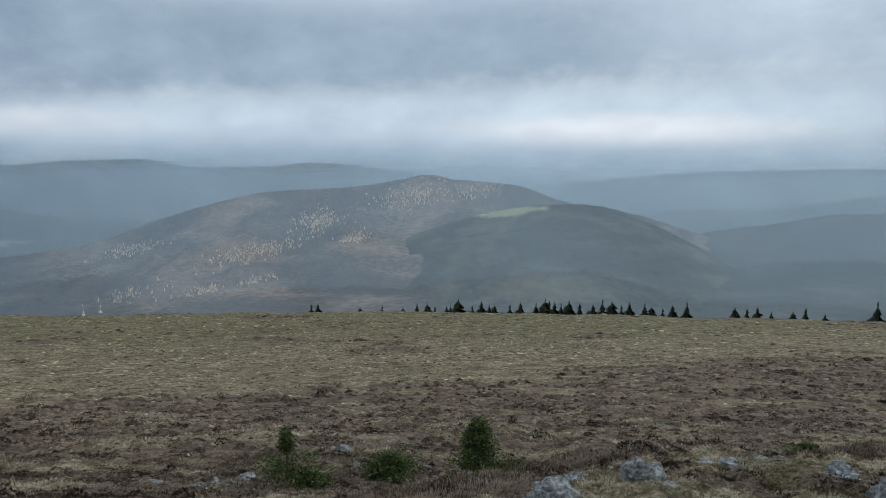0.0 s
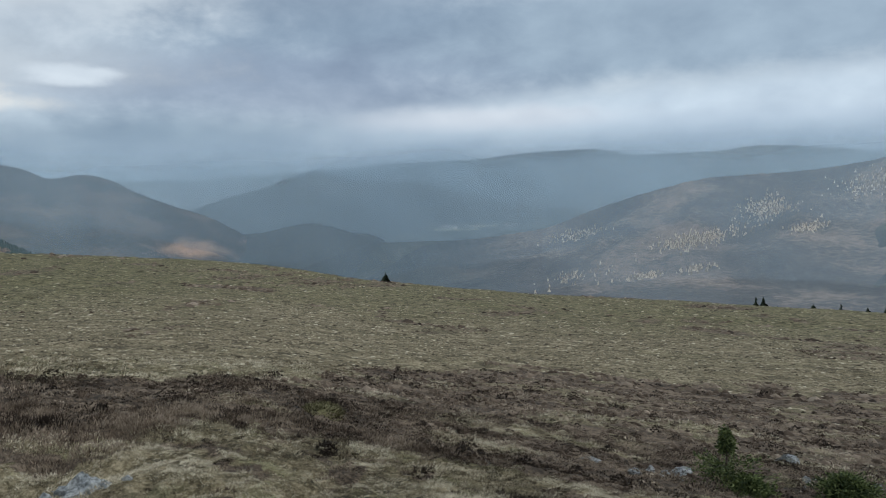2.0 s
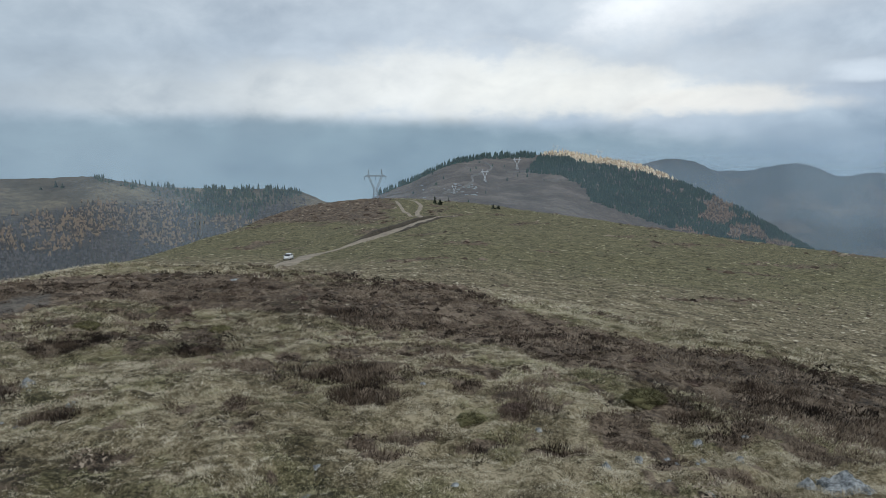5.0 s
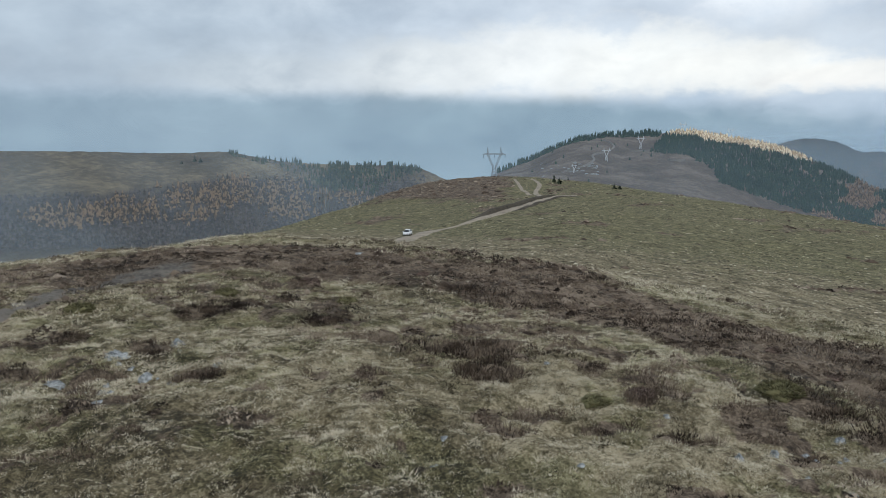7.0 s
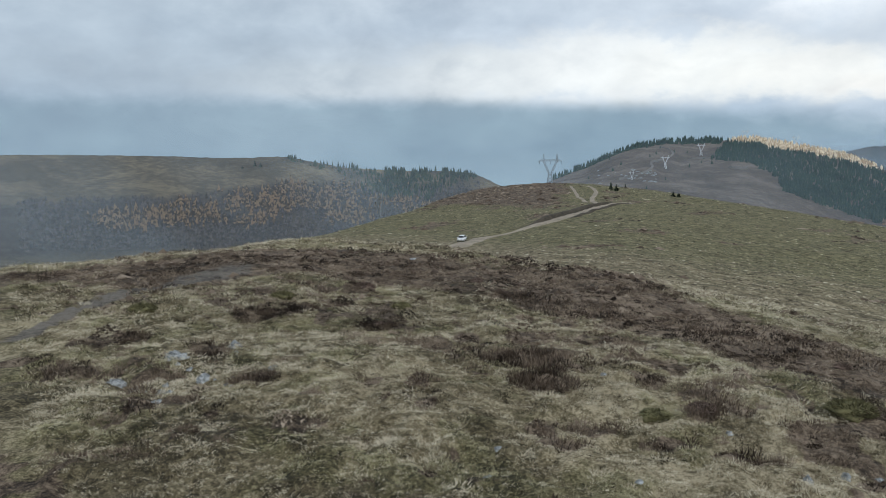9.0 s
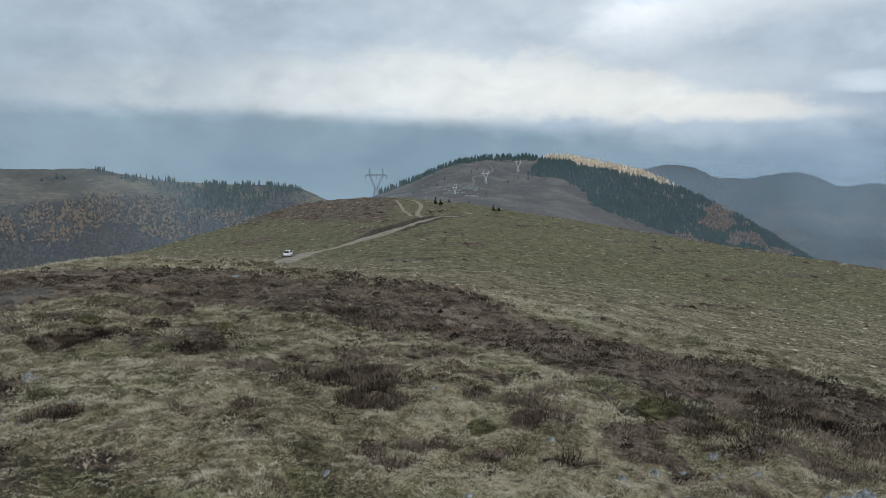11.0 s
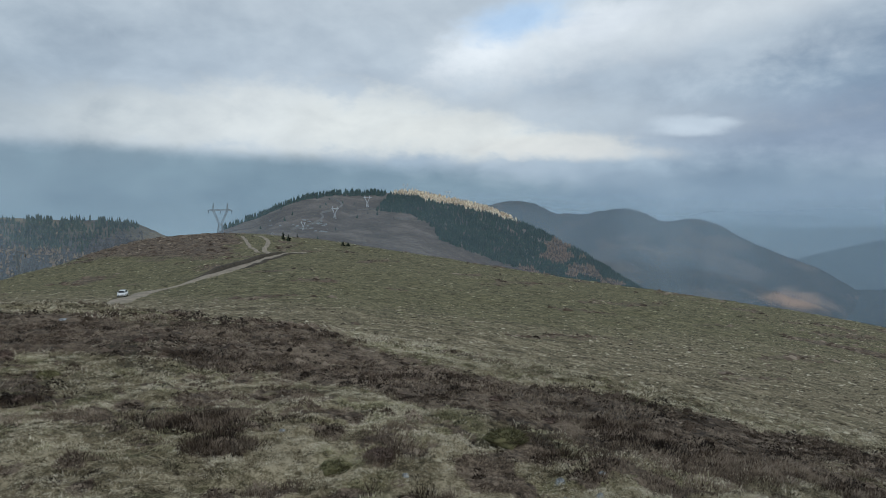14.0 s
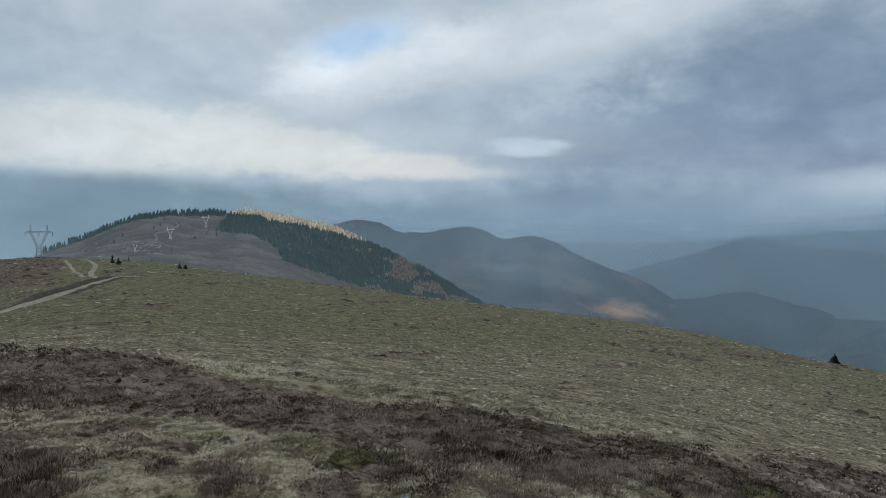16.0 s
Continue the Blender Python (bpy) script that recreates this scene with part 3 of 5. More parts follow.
class Hill:
    """A hill by its crest, bearing by bearing: its angle above eye height, how far off the crest and the foot lie, and the foot's fall."""

    def __init__(self, crest, far, foot, fall, steep=1.0, rugged=0.25, gully=3.0, seed=1):
        self.turns, self.rises = [c[0] for c in crest], [c[1] for c in crest]
        self.far, self.foot, self.fall, self.steep, self.rugged, self.gully, self.seed = far, foot, fall, steep, rugged, gully, seed

    def at(self, turn_, u):
        """The place on the near slope: u runs from 0 at the foot to 1 at the crest, and on to 1.5 behind it."""
        turn_, u = np.broadcast_arrays(np.asarray(turn_, float), np.asarray(u, float))
        top = bend(turn_, self.turns, self.rises)
        lo, hi = self.turns[0], self.turns[-1]
        far = np.interp(turn_, np.linspace(lo, hi, len(self.far)), self.far)
        foot = np.interp(turn_, np.linspace(lo, hi, len(self.foot)), self.foot)
        fall = np.interp(turn_, np.linspace(lo, hi, len(self.fall)), self.fall)
        n = rough(turn_ / self.gully + 2.0 * u, u * 3.0 + 40, 4, self.seed) * 1.6 + 0.5 * rough(turn_ / self.gully * 5, u * 14, 3, self.seed + 5)
        w = np.clip(u, 0, 1)
        rise_ = fall + (top - fall) * w**self.steep + self.rugged * n * np.sin(np.pi * w) ** 0.7 * np.minimum(1.0, np.abs(top - fall) / 2)
        rise_ = rise_ + 0.06 * rough(turn_ * 4, u * 2, 3, self.seed + 9) * (u > 0.9)
        r = foot + (far - foot) * u
        behind = np.clip(u - 1, 0, None)
        z = r * np.tan(np.radians(rise_)) - behind * (far - foot) * 0.9
        a = np.radians(turn_)
        return np.stack([-r * np.sin(a), r * np.cos(a), EYE + z], -1)

    def build(self, name, mat, label, category="hill", step=0.25, rows=60, woods=None):
        turns = np.arange(self.turns[0], self.turns[-1] + step / 2, step)
        us = np.r_[np.linspace(0, 1, rows), np.linspace(1.04, 1.5, 8)]
        t, u = np.meshgrid(turns, us, indexing="xy")
        v = self.at(t, u)
        v = np.concatenate([v[:1] * [1, 1, 0] + [0, 0, -430], v])
        ob = mesh_object(name, v.reshape(-1, 3), grid_faces(len(us) + 1, len(turns))[:, ::-1], mat)
        HILLS[name] = self
        if woods is not None:
            e = np.degrees(np.arctan2(v[..., 2] - EYE, np.hypot(v[..., 0], v[..., 1])))
            layer = ob.data.attributes.new("woods", "FLOAT", "POINT")
            layer.data.foreach_set("value", np.clip(woods(np.vstack([t[:1], t]), e), 0, 1).astype(np.float32).ravel())
        return tagged(ob, label, category, kind="structure")


M_HEATH_HILL = hillside("heath_slope", (0.075, 0.062, 0.055), (0.125, 0.102, 0.09), (0.2, 0.168, 0.143), 0.012, 0.12)
M_WOOD_HILL = hillside("bare_wood_slope", (0.07, 0.06, 0.048), (0.115, 0.098, 0.074), (0.23, 0.19, 0.125), 0.01, 0.12, 4.0, ((0.045, 0.042, 0.04), (0.09, 0.078, 0.068)))
# the last two tones paint the sun's orange glow on rust scrub
M_RIDGE = hillside("wooded_ridge_sun_glow", (0.026, 0.026, 0.024), (0.042, 0.038, 0.034), (0.08, 0.066, 0.055), 0.004, 0.05, 6.0, ((0.34, 0.19, 0.11), (0.6, 0.36, 0.22)))
# the light third tone paints patches of sun over the autumn woods
M_AUTUMN_SUN = hillside("autumn_woods_sun_patches", (0.06, 0.056, 0.054), (0.135, 0.115, 0.105), (0.4, 0.3, 0.235), 0.003, 0.06, 6.0, ((0.04, 0.045, 0.045), (0.075, 0.078, 0.074)))
M_SPUR = hillside("spur_woods", (0.04, 0.046, 0.043), (0.08, 0.08, 0.072), (0.16, 0.148, 0.12), 0.004, 0.06, 6.0, ((0.34, 0.37, 0.19), (0.5, 0.52, 0.3)))
# woods made paler and bluer: part of the distance haze is in this colour
M_RANGE = hillside("far_range_hazed_woods", (0.12, 0.13, 0.135), (0.17, 0.18, 0.18), (0.25, 0.25, 0.235), 0.002, 0.02, 0)
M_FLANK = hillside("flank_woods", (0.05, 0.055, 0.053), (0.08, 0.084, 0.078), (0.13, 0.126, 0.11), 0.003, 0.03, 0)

# paler tones for thick haze, darker pair for thin haze, both painted
M_VALLEY_SIDE = hillside("valley_side_hazed_woods", (0.07, 0.075, 0.072), (0.105, 0.105, 0.098), (0.18, 0.16, 0.135), 0.003, 0.03, 0, ((0.035, 0.04, 0.042), (0.065, 0.07, 0.068)))

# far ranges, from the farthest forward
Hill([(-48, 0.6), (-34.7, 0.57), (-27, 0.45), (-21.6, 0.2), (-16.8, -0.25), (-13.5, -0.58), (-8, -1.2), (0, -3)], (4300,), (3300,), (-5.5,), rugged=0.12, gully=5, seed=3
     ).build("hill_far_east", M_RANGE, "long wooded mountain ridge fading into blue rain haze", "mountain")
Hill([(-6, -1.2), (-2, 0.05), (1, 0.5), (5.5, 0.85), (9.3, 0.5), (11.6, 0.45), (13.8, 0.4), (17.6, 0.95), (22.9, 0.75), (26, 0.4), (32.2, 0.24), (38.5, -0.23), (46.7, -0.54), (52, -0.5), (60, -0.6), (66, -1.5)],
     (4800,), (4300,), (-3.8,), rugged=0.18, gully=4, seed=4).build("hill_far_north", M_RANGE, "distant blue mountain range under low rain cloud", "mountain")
# here the woods layer paints haze thinning leftwards and down the slope
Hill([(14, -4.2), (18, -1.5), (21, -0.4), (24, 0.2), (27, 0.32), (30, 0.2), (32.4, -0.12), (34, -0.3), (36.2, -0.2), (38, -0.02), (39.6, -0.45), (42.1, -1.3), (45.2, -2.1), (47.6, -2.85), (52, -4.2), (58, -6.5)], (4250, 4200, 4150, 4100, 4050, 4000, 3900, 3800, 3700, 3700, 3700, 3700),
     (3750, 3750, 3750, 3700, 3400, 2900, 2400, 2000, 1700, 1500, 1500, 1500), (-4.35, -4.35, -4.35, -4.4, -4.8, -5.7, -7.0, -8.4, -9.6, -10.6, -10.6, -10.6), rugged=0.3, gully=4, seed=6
     ).build("hill_side_valley", M_VALLEY_SIDE, "slate-blue wooded range above the side valley, haze fade put into its colour", woods=lambda t, e: smooth(t, 17, 34) * (0.5 + 0.5 * smooth(-e, 0.5, 3.0)))
# here the woods layer is the soft-edged painted glow at the ridge's foot
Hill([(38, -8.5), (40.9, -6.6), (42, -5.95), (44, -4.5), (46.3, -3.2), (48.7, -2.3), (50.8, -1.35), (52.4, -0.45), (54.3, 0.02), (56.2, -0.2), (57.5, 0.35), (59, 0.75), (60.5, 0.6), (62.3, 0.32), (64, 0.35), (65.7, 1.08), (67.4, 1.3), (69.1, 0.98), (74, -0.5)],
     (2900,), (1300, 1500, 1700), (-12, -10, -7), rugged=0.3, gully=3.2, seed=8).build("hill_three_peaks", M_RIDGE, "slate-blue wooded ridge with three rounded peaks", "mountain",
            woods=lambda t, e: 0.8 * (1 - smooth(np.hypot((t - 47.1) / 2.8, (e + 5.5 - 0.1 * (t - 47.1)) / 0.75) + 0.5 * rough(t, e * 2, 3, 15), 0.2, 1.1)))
# here the woods layer turns the slope darker from bearing 20 to 30
Hill([(-30, -6.5), (-24, -4.4), (-19, -2.9), (-13.1, -1.86), (-10.1, -0.82), (-7.1, -0.46), (-5.2, -0.34), (-3.1, 0.0), (-1, -0.4), (3.2, -0.98), (9, -1.36), (13.5, -2.4), (17.6, -3.7), (20.8, -4.88), (24.5, -5.43), (29.4, -5.95), (34, -7.5), (40, -10)],
     (2900,), (1500,), (-10.7,), rugged=0.5, gully=4, seed=10).build("hill_main", M_AUTUMN_SUN, "broad hill with autumn woods and painted sun patches in blue haze", "mountain", woods=lambda t, e: 0.9 * smooth(t, 20, 30))
Hill([(-42, -10), (-34, -8.8), (-27.3, -7.6), (-25.7, -6.4), (-22.6, -4.75), (-19.7, -3.4), (-17.3, -2.5), (-14.8, -2.13), (-11.8, -2.2), (-7.1, -3.0), (-4.1, -3.9), (2, -6), (8, -9.5)],
     (2350,), (1250,), (-12.6,), rugged=0.45, gully=3.5, seed=12).build("hill_front_spur", M_SPUR, "rounded wooded spur with a pale hay meadow on top",
            woods=lambda t, e: 0.95 * (1 - smooth(np.hypot((t + 9.4) / 3.1, (e + 3.2 + 0.143 * (t + 6.6)) / 0.36) + 0.35 * rough(t * 1.5, e * 4, 3, 19), 0.65, 1.0)))
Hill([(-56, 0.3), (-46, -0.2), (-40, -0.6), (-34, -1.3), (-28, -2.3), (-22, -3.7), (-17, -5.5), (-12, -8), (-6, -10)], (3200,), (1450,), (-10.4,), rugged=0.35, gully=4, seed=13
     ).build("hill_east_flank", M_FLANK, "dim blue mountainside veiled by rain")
Hill([(56, -6.3), (57.8, -5.2), (59.9, -3.96), (62.2, -2.5), (64.5, -1.4), (66.3, -0.5), (67.7, 0.1), (69.3, 0.75), (71.5, 1.3), (73.7, 1.72), (75.4, 2.0), (77.2, 1.8), (78.8, 1.8), (80.8, 1.75), (82.5, 1.5), (84.1, 1.05), (85.8, 0.3), (87.5, -0.4), (88.9, -0.9), (91, -2)],
     (1500, 1700, 1700, 1500), (760,), (-9.5, -8, -5, -2.6, -2.4), 0.9, rugged=0.3, gully=3, seed=14).build("hill_forest", M_HEATH_HILL, "brown heath hill with spruce forest and golden larches")
Hill([(91.5, -2.4), (92.6, -1.6), (93.3, -1.27), (94.8, -0.62), (96.5, -0.35), (100.3, -0.28), (104.5, -0.05), (107.7, 0.5), (109.3, 0.78), (113.1, 0.68), (117.9, 0.8), (122.9, 0.86), (132, 0.8), (150, 0.5)],
     (1250, 1100, 1000, 1000, 1000), (620, 560, 520, 520), (-7.0,), 0.8, rugged=0.35, gully=3, seed=16).build("hill_plateau", M_WOOD_HILL, "flat-topped hill with larch and spruce on its flank",
            woods=lambda t, e: smooth(np.interp(t, (93, 100, 105, 110, 118, 125), (-1.2, -1.9, -1.2, -1.0, -1.9, -2.2)) - e + 0.5 * rough(t / 2, e, 3, 9), -0.2, 0.6) * smooth(e, -6.4, -5.6) * smooth(t, 94, 96))


# ---- rain haze ----
def veil_material():
    """Drizzle: droplets that scatter the daylight, thin enough to see through."""
    m = bpy.data.materials.new("drizzle")
    m.use_nodes = True
    n = Nodes(m.node_tree)
    front, behind, clear_ = n.add("ShaderNodeBsdfDiffuse"), n.add("ShaderNodeBsdfTranslucent"), n.add("ShaderNodeBsdfTransparent")
    both, seen, o = n.add("ShaderNodeMixShader"), n.add("ShaderNodeMixShader"), n.add("ShaderNodeOutputMaterial")
    both.inputs[0].default_value = 0.5
    for k, q in enumerate((front, behind)):
        q.inputs[0].default_value = (0.66, 0.85, 1.0, 1)
        n.plug(both.inputs[k + 1], q.outputs[0])
    n.plug(seen.inputs[0], n.layer("drizzle"))
    n.plug(seen.inputs[1], clear_.outputs[0])
    n.plug(seen.inputs[2], both.outputs[0])
    n.plug(o.inputs[0], seen.outputs[0])
    return m


M_VEIL = veil_material()


def veil(far, thick, lo, hi, top, seed):
    """A curtain of drizzle across the valley: distances by bearing, density, bearings, and the angles between which it thins out upwards."""
    turns = np.arange(lo, hi + 0.5, 1.0)
    rises = np.r_[-14, -12, np.arange(-10, top[1] + 0.3, 0.5)]
    t, e = np.meshgrid(turns, rises, indexing="xy")
    r = np.interp(t, [q[0] for q in far], [q[1] for q in far])
    a = np.radians(t)
    v = np.stack([-r * np.sin(a), r * np.cos(a), EYE + r * np.tan(np.radians(e))], -1)
    ob = mesh_object("rain_haze", v.reshape(-1, 3), grid_faces(len(rises), len(turns)), M_VEIL)
    ends = smooth(t, lo, lo + 6) * (1 - smooth(t, hi - 6, hi))
    d = thick * ends * (1 - smooth(e + 0.6 * rough(t / 5, e / 3, 2, seed), *top)) * (1 + 0.6 * rough(t / 7 - e / 9, e / 12, 3, seed + 3))
    ob.data.attributes.new("drizzle", "FLOAT", "POINT").data.foreach_set("value", np.clip(d, 0, 0.9).astype(np.float32).ravel())
    return tagged(ob, "thin grey veil of drizzle hanging over the valley", "haze", kind="structure")


veil([(-70, 650), (50, 650), (60, 530), (140, 508)], 0.19, -70, 140, (0.5, 4.0), 91)
veil([(-70, 1240), (54, 1240), (60, 1760), (80, 1760)], 0.15, -70, 80, (0.3, 3.0), 92)
veil([(-70, 1800), (54, 1800), (60, 2100), (80, 2100)], 0.14, -70, 80, (0.3, 2.6), 93)
veil([(-70, 2400), (80, 2400)], 0.16, -70, 80, (-0.6, 2.2), 94)
veil([(-70, 3000), (80, 3000)], 0.42, -70, 80, (-0.6, 1.8), 95)
veil([(-70, 3850), (80, 3850)], 0.5, -70, 80, (-0.4, 1.8), 96)


def ground_at(turn_, rise_, start=2.0):
    """Where the line of sight along a bearing, at an angle from eye height, first meets the bare ground."""
    r = start * np.exp(np.arange(0, math.log(4500 / start), 0.004))
    a = radians(turn_)
    e = slope_angle(-r * math.sin(a), r * math.cos(a))
    hit = np.nonzero(e >= rise_)[0]
    k = r[hit[0]] if len(hit) else r[np.argmax(e)]
    x, y = -k * math.sin(a), k * math.cos(a)
    return Vector((x, y, float(ground_height(x, y))))


def hill_at(hill, turn_, rise_):
    """Where the line of sight meets a hill's near slope."""
    u = np.linspace(0.02, 1.0, 300)
    p = hill.at(np.full(300, turn_), u)
    e = np.degrees(np.arctan2(p[:, 2] - EYE, np.hypot(p[:, 0], p[:, 1])))
    hit = np.nonzero(e >= rise_)[0]
    return Vector(p[hit[0]] if len(hit) else p[-1])


def thing(name, place, label, category, group="", turn_=0.0, size=1.0):
    ob = new(name)
    ob.matrix_basis = Matrix.Translation(place) @ Matrix.Rotation(radians(turn_), 4, "Z") @ Matrix.Diagonal((size, size, size, 1))
    return tagged(ob, label, category, group)


def part(name, bm, mat, parent, label="", smooth_=False):
    me = bpy.data.meshes.new(name)
    bm.to_mesh(me)
    bm.free()
    me.materials.append(mat)
    me.polygons.foreach_set("use_smooth", np.full(len(me.polygons), smooth_))
    ob = new(name, me)
    ob.parent = parent
    if label:
        ob["label"] = label
    return ob


def box(bm, size, m):
    bmesh.ops.create_cube(bm, size=1.0, matrix=m @ Matrix.Diagonal((*size, 1)))


def strut(bm, a, b, thick):
    a, b = Vector(a), Vector(b)
    q = (b - a).to_track_quat("Z", "Y").to_matrix().to_4x4()
    box(bm, (thick, thick, (b - a).length), Matrix.Translation((a + b) / 2) @ q)


def tube(bm, a, b, r0, r1, sides=7):
    a, b = Vector(a), Vector(b)
    q = (b - a).to_track_quat("Z", "Y").to_matrix().to_4x4()
    bmesh.ops.create_cone(bm, cap_ends=True, segments=sides, radius1=r0, radius2=r1, depth=(b - a).length, matrix=Matrix.Translation((a + b) / 2) @ q)


# ---- rocks ----
def rock_mesh(seed, sx, sy, sz, cuts=7):
    rnd = random.Random(seed)
    bm = bmesh.new()
    bmesh.ops.create_icosphere(bm, subdivisions=4 if sx > 0.08 else 2, radius=1.0)
    planes = []
    for _ in range(cuts):
        d = Vector((rnd.uniform(-1, 1), rnd.uniform(-1, 1), rnd.uniform(-0.2, 1))).normalized()
        planes.append((d, rnd.uniform(0.55, 0.85)))
    for v in bm.verts:
        p = v.co.copy()
        for d, k in planes:
            over = p.dot(d) - k
            if over > 0:
                p -= d * over * 0.92
        p += v.co * 0.26 * noise.fractal(v.co * 2.2 + Vector((seed * 3.1, 0, 0)), 1.0, 2.0, 4)
        p += v.co * 0.13 * noise.fractal(v.co * 6 + Vector((0, seed, 0)), 1.0, 2.0, 2)
        v.co = Vector((p.x * sx, p.y * sy, p.z * sz))
    return bm


def rock(place, wide, high, seed, label, group="granite rocks on the knoll"):
    rnd = random.Random(seed)
    bm = rock_mesh(seed, wide / 2, wide / 2 * rnd.uniform(0.6, 0.9), high * 0.9)
    me = bpy.data.meshes.new("rock")
    bm.to_mesh(me)
    bm.free()
    me.materials.append(M_ROCK)
    me.polygons.foreach_set("use_smooth", np.full(len(me.polygons), False))
    ob = new("rock", me)
    ob.matrix_basis = Matrix.Translation(place + Vector((0, 0, high * 0.05))) @ Matrix.Rotation(math.atan2(-place.x, place.y) + rnd.uniform(-0.5, 0.5), 4, "Z")
    return tagged(ob, label, "rock", group)


def rocks(label, *rows):
    """Rows of bearing, fall, width and height as angles, and shape."""
    for turn_, rise_, wide, high, seed in rows:
        p = ground_at(turn_, rise_)
        far = (p - Vector((0, 0, EYE))).length
        rock(p - Vector((0, 0, 0.1 * far * math.tan(radians(high)))), far * math.tan(radians(wide)), far * math.tan(radians(high)), seed, label)


rocks("pale blue-grey lichened granite boulder in grass", (-13.2, -24.5, 5.0, 2.7, 1), (-20.7, -22.4, 3.5, 2.2, 2), (-34.0, -20.0, 2.8, 0.9, 3), (-36.8, -21.2, 2.6, 1.9, 4))
rocks("low grey stone half buried in straw grass", (-27.0, -20.7, 2.4, 0.6, 5), (-25.0, -20.9, 1.2, 0.4, 6), (-28.8, -20.2, 1.6, 0.5, 7), (-7.6, -23.3, 2.0, 0.6, 8), (-15.5, -23.0, 2.0, 0.5, 31),
      (-4.3, -23.4, 1.2, 0.4, 9), (-22.8, -22.8, 1.4, 0.4, 10), (-30.0, -20.0, 1.0, 0.3, 32), (1.0, -23.6, 1.6, 0.4, 33), (17.5, -22.0, 1.5, 0.5, 34), (14.2, -22.7, 1.0, 0.5, 35), (10.8, -22.3, 1.6, 0.4, 36))
rocks("grey rock lying in brown heather", (3.5, -21.0, 1.6, 0.7, 11), (-6.0, -21.6, 0.8, 0.3, 37), (-3.3, -22.3, 0.9, 0.3, 38), (-2.2, -22.0, 0.7, 0.3, 39), (2.2, -22.2, 0.7, 0.35, 40), (-21.3, -18.1, 0.7, 0.3, 41))
rocks("craggy blue-grey granite outcrop in green grass", (55.0, -20.9, 3.9, 2.3, 12), (56.9, -21.05, 1.7, 0.9, 49), (53.6, -21.1, 1.6, 0.7, 50))
rocks("small pale stone in pale grass", (53.0, -21.2, 0.8, 0.4, 13), (57.3, -21.0, 0.8, 0.35, 14), (64.3, -19.5, 0.9, 0.5, 15), (71.1, -21.7, 0.8, 0.7, 16), (76.4, -18.9, 0.7, 0.35, 17), (85.6, -15.8, 0.6, 0.3, 18),
      (68.7, -20.9, 0.8, 0.7, 19), (93.9, -21.6, 0.8, 0.35, 20), (94.8, -23.3, 0.9, 0.3, 21), (51.6, -21.3, 0.9, 0.35, 42), (63.5, -22.6, 1.0, 0.5, 43), (61.3, -18.6, 0.7, 0.3, 44), (83.0, -23.4, 0.8, 0.3, 45))
rocks("white-veined grey stone beside dark heather", (113.8, -13.5, 1.08, 0.56, 22), (118.0, -14.0, 1.87, 0.64, 23), (116.3, -15.5, 1.22, 0.56, 24), (119.4, -15.9, 0.94, 0.40, 25), (111.2, -15.3, 0.94, 0.32, 26), (119.6, -16.6, 1.37, 0.28, 27),
      (122.4, -14.9, 1.58, 0.48, 28), (121.2, -15.3, 0.86, 0.32, 46), (114.6, -15.9, 0.72, 0.32, 47), (117.2, -14.6, 0.72, 0.32, 48))
rocks("pale flat stone slab on the green slope", (99.8, -6.62, 0.95, 0.12, 29))


rubble = random.Random(4)
for lo, hi, e0, e1, count in ((10.2, 15.0, -22.9, -22.3, 16), (-5.2, 2.6, -23.0, -21.9, 16), (113.5, 121.5, -16.2, -13.6, 12), (60.0, 72.0, -22.5, -20.0, 7)):
    for k in range(count):
        size = rubble.uniform(0.25, 0.7)
        rocks("pale grey rubble stone in the turf", (rubble.uniform(lo, hi), rubble.uniform(e0, e1), size, size * rubble.uniform(0.35, 0.7), 100 + int(hi) + 7 * k))


# ---- the track's line, the car's place ----
TRACK = [ground_at(a, e, 40) for a, e in ((97.6, -6.4), (96.7, -6.24), (95.4, -5.91), (94.1, -5.31), (91.9, -4.76), (89.8, -4.2), (87.6, -3.64), (86.1, -3.17), (85.05, -2.91), (84.0, -2.78), (83.2, -2.58))]
BEND = [ground_at(a, e, 40) for a, e in ((85.6, -2.95), (86.1, -2.45), (85.9, -2.1), (85.85, -1.85), (86.25, -1.56), (86.9, -1.4))]
FORK = [ground_at(a, e, 40) for a, e in ((86.3, -2.7), (87.0, -2.36), (87.35, -1.9), (87.7, -1.5))]
WAYS = [(p, q) for way_ in (TRACK, BEND, FORK) for p, q in zip(way_, way_[1:])]


def off_track(x, y, clear=2.6):
    """True where no wheel rut runs."""
    d = np.full(np.shape(x), 1e9)
    for p, q in WAYS:
        ux, uy = q.x - p.x, q.y - p.y
        k = np.clip(((x - p.x) * ux + (y - p.y) * uy) / (ux * ux + uy * uy), 0, 1)
        d = np.minimum(d, np.hypot(x - p.x - k * ux, y - p.y - k * uy))
    return (d > clear) & (np.hypot(x - CAR_PLACE[0], y - CAR_PLACE[1]) > 5)


# ---- turf, heather ----
def scatter(r0, r1, per_m2, seed, lo=-42.0, hi=128.0):
    rnd = np.random.default_rng(seed)
    n = int(0.5 * radians(hi - lo) * (r1**2 - r0**2) * per_m2)
    r = np.sqrt(rnd.uniform(r0**2, r1**2, n))
    a = np.radians(rnd.uniform(lo, hi, n))
    return -r * np.sin(a), r * np.cos(a), rnd


